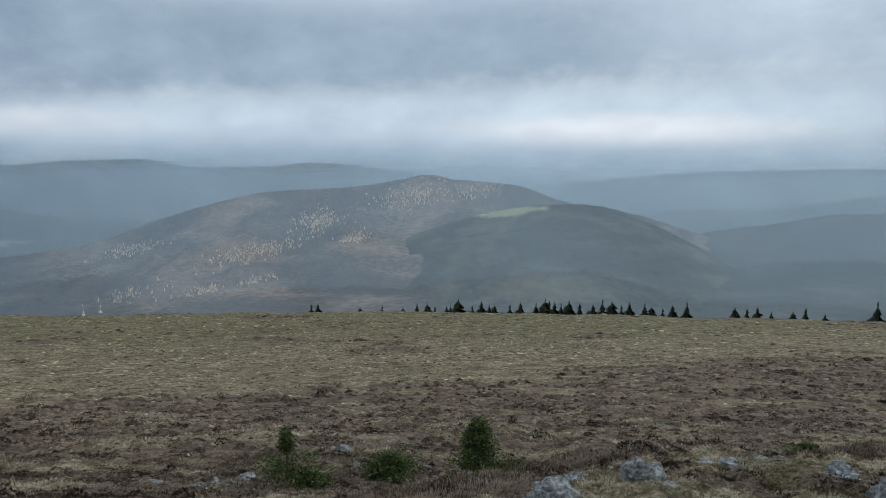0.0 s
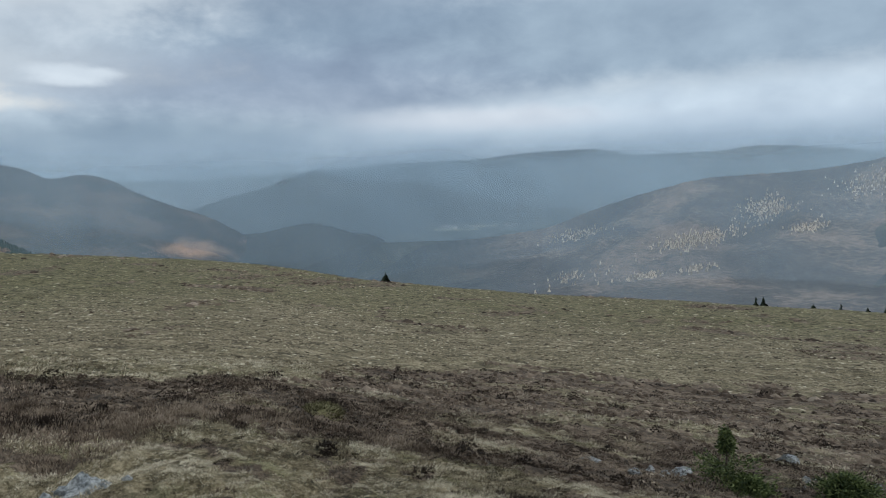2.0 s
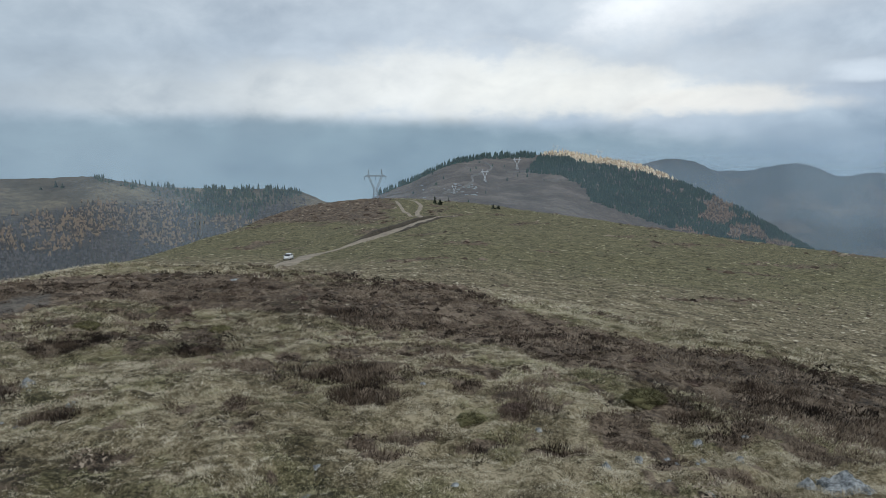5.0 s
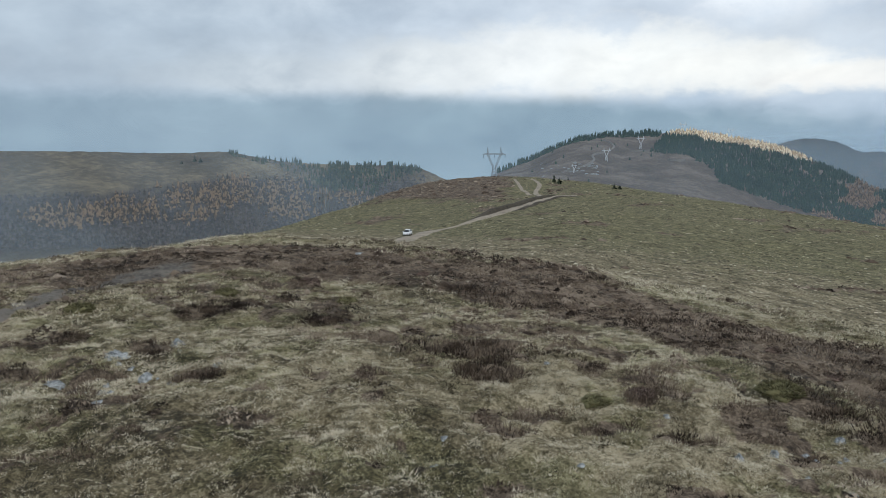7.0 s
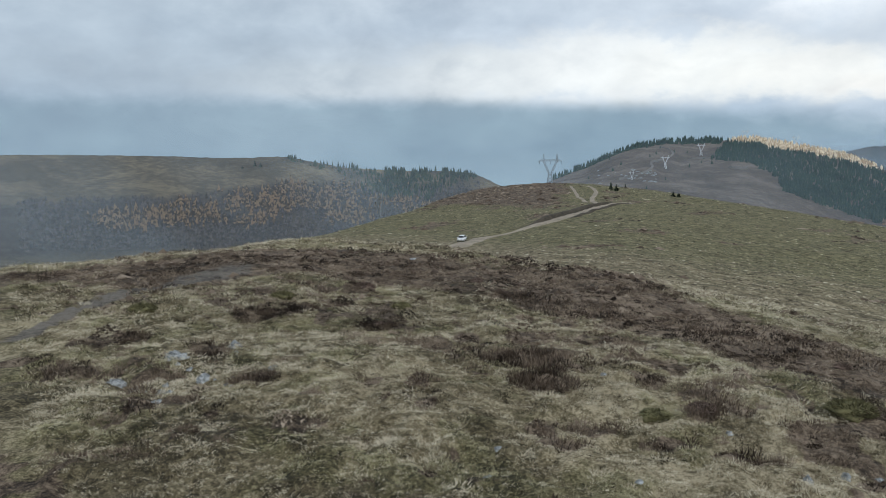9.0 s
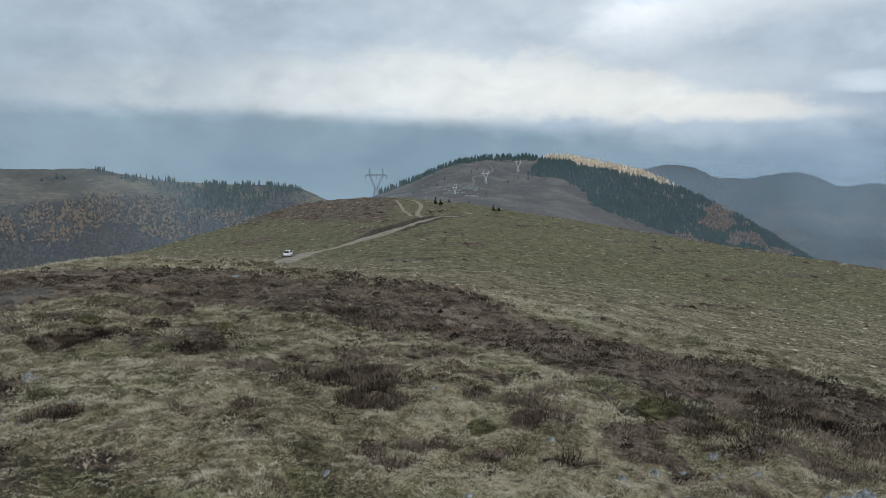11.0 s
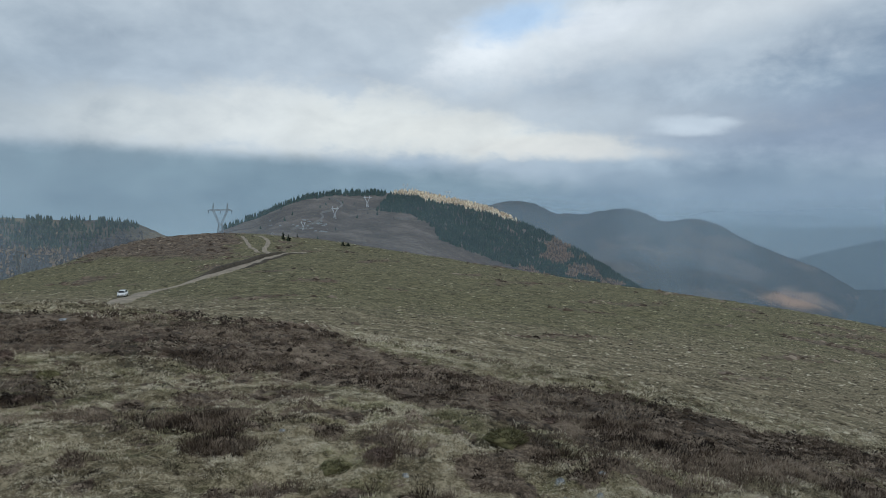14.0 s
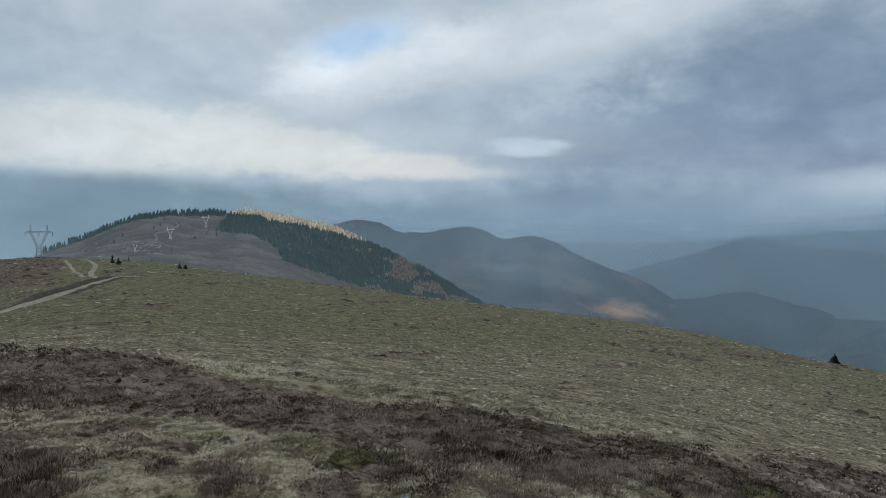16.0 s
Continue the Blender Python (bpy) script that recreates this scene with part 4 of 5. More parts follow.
def patchy(x, y, rnd, spread=0.24, wide=1.4):
    """How pale each tuft is, 0 to 1: in drifts, with some chance."""
    return 0.5 + wide * (0.5 * rough(x * 2.6, y * 2.6, 3, 84) + 0.45 * rough(x * 7, y * 7, 2, 86) + 0.35 * rough(x / 2.2, y / 2.2, 3, 85)) + rnd.normal(0, spread, len(x))


def blades(x, y, count, reach, tall, wide, rnd, lean=0.8, clump=None, dome=0.0, pale=0.0):
    """Tufts of pointed blades: vertices, triangles and tone."""
    n = len(x)
    z = ground_height(x, y)
    size = rnd.uniform(0.6, 1.3, n)
    if clump is not None:
        size = size * clump
    t = rnd.uniform(0, 2 * np.pi, (n, count))
    d = np.sqrt(rnd.uniform(0, 1, (n, count))) * reach * size[:, None]
    bx, by = x[:, None] + d * np.cos(t), y[:, None] + d * np.sin(t)
    bz = np.broadcast_to(z[:, None], bx.shape) - 0.006 + dome * size[:, None] * (1 - (d / (reach * size[:, None])) ** 2)
    h = tall * size[:, None] * rnd.uniform(0.5, 1.2, (n, count))
    out = rnd.uniform(0.2, 1.0, (n, count)) * lean * h
    tt = t + rnd.normal(0, 0.7, (n, count))
    tip = np.stack([bx + out * np.cos(tt) + 0.15 * h, by + out * np.sin(tt), bz + h], -1)
    s = rnd.uniform(0, 2 * np.pi, (n, count))
    w = wide * rnd.uniform(0.6, 1.4, (n, count))
    a = np.stack([bx + w * np.cos(s), by + w * np.sin(s), bz], -1)
    b = np.stack([bx - w * np.cos(s), by - w * np.sin(s), bz], -1)
    v = np.stack([a, b, tip], 2).reshape(-1, 3)
    tone = pale + patchy(x, y, rnd)[:, None] + rnd.normal(0, 0.06, (n, count))
    return v, np.arange(len(v)).reshape(-1, 3), np.repeat(tone.ravel(), 3)


def lumps(x, y, count, reach, dome, leaf, rnd, clump=None, pale=0.0):
    """Low cushions covered with small leaf-like tatters: vertices, triangles and tone."""
    n = len(x)
    z = ground_height(x, y)
    size = rnd.uniform(0.6, 1.3, n) * (1 if clump is None else clump)
    t, q = rnd.uniform(0, 2 * np.pi, (n, count)), np.sqrt(rnd.uniform(0, 1, (n, count)))
    d = q * reach * size[:, None]
    c = np.stack([x[:, None] + d * np.cos(t), y[:, None] + d * np.sin(t), z[:, None] + dome * size[:, None] * (1 - q * q)], -1)
    out_ = np.stack([np.cos(t) * q, np.sin(t) * q, 0.6 * np.ones_like(t)], -1)
    a = np.cross(out_, rnd.normal(0, 1, (n, count, 3)))
    a /= np.linalg.norm(a, axis=-1, keepdims=True) + 1e-9
    b = np.cross(out_, a) + 0.9 * rnd.normal(0, 1, (n, count, 3))
    b /= np.linalg.norm(b, axis=-1, keepdims=True) + 1e-9
    s = leaf * rnd.uniform(0.6, 1.4, (n, count, 1))
    v = np.stack([c - a * s * 0.5, c + a * s * 0.5, c + b * s * 1.3 + [0, 0, 0.3 * leaf]], 2).reshape(-1, 3)
    tone = pale + patchy(x, y, rnd)[:, None] + rnd.normal(0, 0.06, (n, count))
    return v, np.arange(len(v)).reshape(-1, 3), np.repeat(tone.ravel(), 3)


def tussocks(x, y, wide, tall, rnd, spread=0.2, clump=None, pale=0.0):
    """Ragged mops, each a ring of seven drooping ends round a tip off its middle: vertices, triangles and tone."""
    n, k = len(x), 7
    z = ground_height(x, y)
    size = rnd.uniform(0.6, 1.35, n) * (1 if clump is None else clump)
    t = rnd.uniform(0, 6.28, (n, 1)) + np.arange(k) * 2 * np.pi / k + rnd.normal(0, 0.2, (n, k))
    d = 0.5 * wide * size[:, None] * rnd.uniform(0.55, 1.35, (n, k))
    ring = np.stack([x[:, None] + d * np.cos(t), y[:, None] + d * np.sin(t), z[:, None] + tall * size[:, None] * rnd.uniform(-0.35, 0.3, (n, k))], -1)
    tip = np.stack([x + rnd.normal(0, 0.12, n) * wide, y + rnd.normal(0, 0.12, n) * wide, z + tall * size * rnd.uniform(0.6, 1.2, n)], -1)
    v = np.concatenate([ring, tip[:, None]], 1).reshape(-1, 3)
    i = np.arange(k)
    f = np.stack([i, (i + 1) % k, np.full(k, k)], -1)[None] + (np.arange(n) * (k + 1))[:, None, None]
    tone = pale + patchy(x, y, rnd, spread, 0.7)[:, None] + np.r_[np.full(k, -0.06), 0.06]
    return v, f.reshape(-1, 3), tone.ravel()


def joined(name, sets, mat, label, category):
    vs, fs, ts, k = [], [], [], 0
    for v, f, *tone in sets:
        vs.append(v)
        fs.append(f + k)
        ts += tone
        k += len(v)
    ob = tagged(mesh_object(name, np.vstack(vs), np.vstack(fs), mat, flat=True), label, category, kind="stuff")
    if ts:
        ob.data.attributes.new("tone", "FLOAT", "POINT").data.foreach_set("value", np.concatenate(ts).astype(np.float32))
    return ob


def grow_turf():
    grass, green, heather = [], [], []
    # the mat of short blades
    for r0, r1, dense, count, reach, tall, wide, seed in ((2.8, 5.5, 850, 24, 0.034, 0.012, 0.0019, 1), (5.5, 9, 420, 18, 0.05, 0.016, 0.003, 5), (9, 16, 120, 17, 0.09, 0.026, 0.0055, 2), (16, 34, 17, 15, 0.2, 0.042, 0.012, 3)):
        x, y, rnd = scatter(r0, r1, dense, seed)
        h = heath_cover(x, y) + 0.25 * rough(x * 0.8, y * 0.8, 2, 77)
        heap = rough(x * min(6.0, 45 / r1), y * min(6.0, 45 / r1), 2, 78)
        keep = (h < 0.42 + rnd.uniform(-0.25, 0.25, len(x))) & (path_cover(x, y) < 0.3)
        swell = 0.6 + 0.75 * smooth(heap, -0.15, 0.35) + 0.5 * (rnd.uniform(0, 1, len(x)) < 0.04)
        lush = lush_cover(x, y) > rnd.uniform(0.1, 1.0, len(x))
        for bag, pick in ((grass, keep & ~lush), (green, keep & lush)):
            bag.append(blades(x[pick], y[pick], count, reach, tall, wide, rnd, 1.5, swell[pick], 1.5 * tall, 0.14))
    # tussocks, smaller and closer near by
    for r0, r1, dense, wide, tall, seed in ((22, 40, 12, 0.17, 0.05, 6), (40, 80, 6, 0.24, 0.045, 7), (80, 160, 2.2, 0.42, 0.06, 8), (160, 330, 0.4, 0.9, 0.1, 9), (330, 520, 0.1, 1.8, 0.18, 10)):
        x, y, rnd = scatter(r0, r1, dense, seed)
        keep = (heath_cover(x, y) + 0.3 * rough(x * 0.5, y * 0.5, 2, 77) < 0.4 + rnd.uniform(-0.25, 0.25, len(x))) & (path_cover(x, y) < 0.3) & off_track(x, y)
        lush = lush_cover(x, y) * (0.6 if r0 < 80 else 0.9) > rnd.uniform(0.1, 1.0, len(x))
        swell = 0.5 + 0.9 * rnd.uniform(0, 1, len(x)) ** 2
        for bag, pick in ((grass, keep & ~lush), (green, keep & lush)):
            bag.append(tussocks(x[pick], y[pick], wide, tall, rnd, 0.11, swell[pick], -0.13))
    # heather: twigs near by, cushions farther off
    for r0, r1, dense, count, reach, tall, wide, dome, seed in ((2.8, 8, 90, 60, 0.1, 0.034, 0.003, 0.05, 11), (8, 18, 22, 36, 0.19, 0.036, 0.0065, 0.07, 12)):
        x, y, rnd = scatter(r0, r1, dense, seed)
        keep = (heath_cover(x, y) + 0.3 * rough(x * 0.7, y * 0.7, 3, 79) > 0.38) & (path_cover(x, y) < 0.3)
        swell = 0.45 + 0.9 * smooth(rough(x * 0.8, y * 0.8, 3, 80), -0.2, 0.4)
        heather.append(blades(x[keep], y[keep], count, reach, tall, wide, rnd, 0.9, swell[keep], dome))
    for r0, r1, dense, count, reach, dome, leaf, seed in ((2.8, 18, 9, 44, 0.15, 0.06, 0.018, 15), (18, 40, 1.6, 44, 0.4, 0.12, 0.04, 13)):
        x, y, rnd = scatter(r0, r1, dense, seed)
        keep = (heath_cover(x, y) + 0.4 * rough(x * 0.5, y * 0.5, 3, 79) > 0.45) & (path_cover(x, y) < 0.3)
        swell = 0.35 + 0.9 * rnd.uniform(0, 1, len(x)) ** 2
        heather.append(lumps(x[keep], y[keep], count, reach, dome, leaf, rnd, swell[keep]))
    for r0, r1, dense, wide, tall, seed in ((11, 20, 14, 0.16, 0.05, 27), (20, 45, 9, 0.24, 0.08, 28), (45, 110, 2.2, 0.55, 0.16, 14), (110, 260, 0.3, 1.3, 0.3, 29), (260, 500, 0.1, 2.2, 0.5, 30)):
        x, y, rnd = scatter(r0, r1, dense, seed)
        keep = heath_cover(x, y) + 0.4 * rough(x * 0.4, y * 0.4, 3, 79) + rnd.normal(0, 0.1, len(x)) > 0.42
        keep &= off_track(x, y) & (path_cover(x, y) < 0.3)
        heather.append(tussocks(x[keep], y[keep], wide, tall, rnd, 0.08, 0.5 + 0.9 * rnd.uniform(0, 1, keep.sum()) ** 2))
    # dark mounds that stand out of the heather
    for r0, r1, dense, count, reach, dome, leaf, seed in ((5, 20, 0.9, 130, 0.15, 0.13, 0.022, 41), (20, 48, 0.3, 80, 0.3, 0.2, 0.05, 42), (48, 120, 0.06, 40, 0.6, 0.3, 0.13, 43)):
        x, y, rnd = scatter(r0, r1, dense, seed)
        keep = heath_cover(x, y) > 0.3 + rnd.uniform(0, 0.3, len(x))
        heather.append(lumps(x[keep], y[keep], count, reach, dome, leaf, rnd, 0.5 + 0.8 * rnd.uniform(0, 1, keep.sum()) ** 1.5, -0.2))
    # upright bushes of heather in the near turf
    x, y, rnd = scatter(3.2, 14, 130, 44)
    keep = clump_cover(x, y) > 0.5
    heather.append(blades(x[keep], y[keep], 44, 0.06, 0.055, 0.0028, rnd, 0.7, None, 0.03, -0.12))
    # loose tussocks of straw and cushions of heather, standing above the mat
    for r0, r1, dense, reach, tall, wide, seed in ((2.8, 8, 13, 0.045, 0.03, 0.0022, 16), (8, 20, 5, 0.07, 0.045, 0.005, 17)):
        x, y, rnd = scatter(r0, r1, dense, seed)
        keep = (heath_cover(x, y) < 0.6) & (rough(x / 1.5, y / 1.5, 3, 81) > -0.1)
        grass.append(blades(x[keep], y[keep], 34, reach, tall, wide, rnd, 1.2, None, 0.02))
        x, y, rnd = scatter(r0, r1, dense * 0.5, seed + 10)
        keep = rough(x / 1.2, y / 1.2, 3, 82) > -0.05
        heather.append(lumps(x[keep], y[keep], 50, reach * 1.5, tall * 0.9, 3.2 * wide, rnd))
    joined("dry_grass", grass, M_BLADE, "tussocks of dry straw-coloured moor grass", "grass")
    joined("green_grass", green, M_GREEN_BLADE, "short green grass between the straw tussocks", "grass")
    joined("heather", heather, M_TWIG, "low dark brown heather with dead flower stalks", "heather")


grow_turf()


def hummock(turn_, rise_, wide, mat, label):
    """A rounded cushion of heather or moss: a mound under tatters of twigs."""
    p = ground_at(turn_, rise_)
    across = (p - Vector((0, 0, EYE))).length * math.tan(radians(wide))
    ob = thing("hummock", p, label, "hummock", "hummocks in the turf")
    bm = bmesh.new()
    bmesh.ops.create_icosphere(bm, subdivisions=3, radius=0.5)
    for q in bm.verts:
        k = 1 + 0.5 * noise.fractal(q.co * 4 + Vector((turn_, 0, 0)), 1.0, 2.0, 3)
        q.co = Vector((q.co.x * across * k, q.co.y * across * k, q.co.z * across * 0.4 * k))
    part("mound", bm, mat, ob, smooth_=True)
    rnd = np.random.default_rng(int(abs(turn_) * 10))
    n = 1500
    d = rnd.normal(0, 1, (n, 3))
    d[:, 2] = np.abs(d[:, 2])
    d /= np.linalg.norm(d, axis=1)[:, None]
    c = d * np.array([0.5, 0.5, 0.2]) * across * rnd.uniform(0.9, 1.08, (n, 1))
    a = np.cross(d, rnd.normal(0, 1, (n, 3)))
    a /= np.linalg.norm(a, axis=1)[:, None] + 1e-9
    w = across * 0.011
    vs = np.stack([c - a * w, c + a * w, c + d * across * 0.09 + rnd.normal(0, 0.03, (n, 3)) * across], 1).reshape(-1, 3)
    mesh_object("foliage", vs, np.arange(len(vs)).reshape(-1, 3), mat, ob, flat=True)["kind"] = "stuff"


for turn_, rise_, wide in ((78.3, -18.1, 1.9), (103.9, -8.8, 1.7), (-8.3, -16.1, 0.6), (102.6, -12.1, 1.4), (105.4, -10.2, 1.2),
                           (75.5, -12.4, 0.9), (81.0, -11.0, 0.7), (69.0, -14.0, 1.0), (95.0, -8.6, 0.9), (92.0, -9.0, 0.8), (99.5, -7.6, 0.8), (65.0, -15.0, 1.1), (84.0, -10.0, 0.7), (60.5, -15.5, 1.0), (72.0, -13.3, 0.8)):
    hummock(turn_, rise_, wide, M_HUMMOCK, "dark brown heather hummock in the turf")
for turn_, rise_, wide in ((81.7, -18.5, 2.0), (68.4, -16.9, 2.8), (38.3, -18.4, 3.2), (110.0, -9.6, 1.6), (120.0, -10.5, 1.8), (101.0, -10.4, 1.4)):
    hummock(turn_, rise_, wide, M_MOSS, "mossy green hummock among heather")


# ---- conifers ----
def spruce_crown(seed, tall, wide, whorls, arms, ragged=0.25, foot=0.06):
    """A crown of drooping fans in whorls: vertices and triangles, its foot at the origin."""
    rnd = np.random.default_rng(seed)
    vs = []
    for k in range(whorls):
        q = k / (whorls - 1)
        z = tall * (foot + (0.97 - foot) * q)
        reach = wide / 2 * (1 - q) ** 0.95 * (1 + ragged * rnd.normal()) + 0.02 * wide
        n = max(4, int(arms * (1 - 0.5 * q)))
        for t in np.linspace(0, 2 * np.pi, n, endpoint=False) + rnd.uniform(0, 6):
            t += rnd.normal(0, 0.25)
            l = reach * rnd.uniform(0.65, 1.2)
            c, s = math.cos(t), math.sin(t)
            drop = l * rnd.uniform(0.1, 0.5)
            w = l * rnd.uniform(0.25, 0.45)
            root = np.array([0, 0, z + tall * 0.05])
            tip = np.array([c * l, s * l, z - drop])
            side = np.array([-s * w, c * w, -0.25 * l])
            mid = root * 0.45 + tip * 0.55
            vs += [root, mid + side, tip, root, tip, mid - side, root + [0, 0, 0.03 * tall], mid + side * 0.6 + [0, 0, 0.1 * l], mid - side * 0.6 + [0, 0, 0.12 * l]]
    vs += [np.array([0.02 * wide, 0, tall * 0.93]), np.array([-0.02 * wide, 0.01 * wide, tall * 0.93]), np.array([0, 0, tall])]
    v = np.array(vs)
    return v, np.arange(len(v)).reshape(-1, 3)


def make_spruce(seed, tall, wide):
    base = thing("spruce", Vector((0, 0, 0)), "young dark green spruce standing on the moor's brow", "tree", "row of spruces along the brow")
    bm = bmesh.new()
    tube(bm, (0, 0, -0.4), (0, 0, tall * 0.95), tall * 0.02, tall * 0.004)
    part("trunk", bm, M_BARK, base, smooth_=True)
    v, f = spruce_crown(seed, tall, wide * 1.15, 16, 9, 0.4)
    mesh_object("crown", v, f, M_NEEDLE, base, flat=True)
    return base


def brow(turn_, beyond=1.02):
    a = bend(turn_, BEARINGS, EDGES) * beyond
    x, y = -a * math.sin(radians(turn_)), a * math.cos(radians(turn_))
    return Vector((x, y, float(ground_height(x, y)) - 0.1))


KINDS = [make_spruce(s, 5.0, w) for s, w in ((1, 2.5), (2, 2.9), (3, 2.2), (4, 3.3))]
first = {id(k): True for k in KINDS}


def plant(k, place, tall, turn_, label="", group=""):
    kind = KINDS[k % len(KINDS)]
    m = Matrix.Translation(place) @ Matrix.Rotation(radians(turn_), 4, "Z") @ Matrix.Diagonal((tall / 5, tall / 5, tall / 5, 1))
    if first.pop(id(kind), False):
        kind.matrix_basis = m
        ob = kind
    else:
        ob = copy_thing(kind, Matrix.Identity(4))
        ob.matrix_basis = m
    return tagged(ob, label, "", group)


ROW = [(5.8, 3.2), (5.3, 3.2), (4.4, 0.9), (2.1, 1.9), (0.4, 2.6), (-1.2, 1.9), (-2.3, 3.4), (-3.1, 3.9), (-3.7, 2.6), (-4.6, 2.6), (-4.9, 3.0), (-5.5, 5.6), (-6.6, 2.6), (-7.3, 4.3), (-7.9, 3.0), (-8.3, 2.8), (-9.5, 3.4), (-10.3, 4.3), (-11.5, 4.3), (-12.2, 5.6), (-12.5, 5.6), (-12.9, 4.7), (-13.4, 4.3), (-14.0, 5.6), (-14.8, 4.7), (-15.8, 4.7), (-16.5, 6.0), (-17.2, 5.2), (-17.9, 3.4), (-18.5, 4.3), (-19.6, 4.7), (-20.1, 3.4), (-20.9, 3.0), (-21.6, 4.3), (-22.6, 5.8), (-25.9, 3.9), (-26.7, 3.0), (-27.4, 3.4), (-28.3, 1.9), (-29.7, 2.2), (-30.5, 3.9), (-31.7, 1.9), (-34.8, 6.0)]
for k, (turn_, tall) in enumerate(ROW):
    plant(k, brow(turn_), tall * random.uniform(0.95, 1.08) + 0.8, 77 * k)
plant(3, brow(33.2, 1.0), 5.0, 30, "lone dark spruce on the falling brow of the moor", "lone spruces")
for k, (turn_, rise_, tall) in enumerate(((84.75, -1.75, 4.6), (84.35, -1.85, 3.6), (80.3, -2.25, 3.4), (79.9, -2.3, 2.6), (83.7, -1.6, 3.0))):
    plant(k, ground_at(turn_, rise_), tall, 50 * k, "small dark spruce beside the dirt track", "spruces by the track")


def sapling(place, tall, wide, seed, sparse=False):
    """A young spruce close by: stem, bare twigs, and twigs set with needles."""
    ob = thing("spruce_sapling", place, "sparse young spruce with a bare stem among rocks" if sparse else "bushy green young spruce growing among rocks and heather", "sapling", "spruce saplings on the bank")
    rnd = np.random.default_rng(seed)
    bm = bmesh.new()
    tube(bm, (0, 0, -0.1), (0.02, 0, tall * 0.96), 0.02 + tall * 0.012, 0.006, 8)
    part("trunk", bm, M_BARK, ob, smooth_=True)
    vs = []
    count = 170 if sparse else 360
    for k in range(count):
        q = rnd.uniform(0.02, 1.0) ** 0.9
        if sparse and 0.42 < q < 0.62:
            continue
        reach = wide / 2 * (1.0 - 0.8 * q**1.1) * rnd.uniform(0.45, 1.1)
        if sparse:
            reach *= 1.1 if q < 0.45 else 0.42
        if q < 0.18:
            reach *= 1.25
        t = rnd.uniform(0, 2 * np.pi)
        c, s = math.cos(t), math.sin(t)
        root = np.array([0, 0, q * tall * 0.94])
        tip = np.array([c * reach, s * reach, q * tall * 0.9 + reach * rnd.uniform(0.05, 0.6)])
        if k % 40 == 0:
            bm = bmesh.new()
            tube(bm, root, root + (tip - root) * 0.95, 0.008, 0.003, 5)
            part("twig", bm, M_BARK, ob, "pale bare twig")
        for j in range(26):
            p = root + (tip - root) * rnd.uniform(0.25, 1.0) + rnd.normal(0, 0.025, 3) * wide
            d = (tip - root) / (np.linalg.norm(tip - root) + 1e-6) + rnd.normal(0, 0.6, 3)
            d = d / np.linalg.norm(d) * rnd.uniform(0.035, 0.075)
            e = np.cross(d, rnd.normal(0, 1, 3))
            e = e / (np.linalg.norm(e) + 1e-9) * 0.015
            vs += [p - e, p + e, p + d]
    v = np.array(vs)
    mesh_object("needles", v, np.arange(len(v)).reshape(-1, 3), M_FRESH, ob, flat=True)
    return ob


def near_place(turn_, far):
    x, y = -far * math.sin(radians(turn_)), far * math.cos(radians(turn_))
    return Vector((x, y, float(ground_height(x, y))))


sapling(near_place(-7.4, 13.6), 1.28, 1.2, 1)
sapling(near_place(7.6, 12.6), 1.1, 1.2, 2, True)
sapling(near_place(-0.3, 13.2), 0.45, 1.15, 3)
sapling(near_place(-10.2, 13.4), 0.32, 0.9, 4)
sapling(near_place(6.0, 12.3), 0.3, 0.8, 6)
sapling(near_place(-31.5, 9.5), 0.35, 0.6, 5)


# ---- woods on the hills ----
def little_tree(rnd, sides, tiers, slim):
    """A small crown, one unit tall, of ragged stacked skirts."""
    vs, fs = [], []
    for k in range(tiers):
        z0, z1 = k / tiers * 0.85, min(1.0, (k + 1.7) / tiers * 0.85 + 0.1)
        r = slim * (1 - k / tiers * 0.8)
        ring = [(r * rnd.uniform(0.6, 1.25) * math.cos(6.283 * i / sides), r * rnd.uniform(0.6, 1.25) * math.sin(6.283 * i / sides), z0 + rnd.uniform(-0.05, 0.05)) for i in range(sides)]
        b = len(vs)
        vs += ring + [(rnd.uniform(-0.04, 0.04), rnd.uniform(-0.04, 0.04), z1)]
        fs += [(b + i, b + (i + 1) % sides, b + sides) for i in range(sides)]
    return np.array(vs), np.array(fs)


def wood(name, places, talls, mat, label, slim=0.24, sides=6, tiers=3, seed=5):
    rnd = np.random.default_rng(seed)
    kinds = [little_tree(rnd, sides, tiers, slim) for _ in range(5)]
    sets = []
    for k, (p, h) in enumerate(zip(places, talls)):
        v, f = kinds[k % 5]
        t = rnd.uniform(0, 6.28)
        w = h * rnd.uniform(0.8, 1.25)
        c, s = math.cos(t) * w, math.sin(t) * w
        sets.append((np.stack([v[:, 0] * c - v[:, 1] * s, v[:, 0] * s + v[:, 1] * c, v[:, 2] * h], -1) + p - [0, 0, 0.04 * h], f))
    return joined(name, sets, mat, label, "woods")


def on_hill(hill, lo, hi, count, seed, u0=0.0, u1=1.0):
    rnd = np.random.default_rng(seed)
    t, u = rnd.uniform(lo, hi, count), rnd.uniform(u0, u1, count)
    p = hill.at(t, u)
    e = np.degrees(np.arctan2(p[:, 2] - EYE, np.hypot(p[:, 0], p[:, 1])))
    return t, u, e, p, rnd


F = HILLS["hill_forest"]
t, u, e, p, rnd = on_hill(F, 57, 78.5, 19000, 21)
crest = bend(t, F.turns, F.rises)
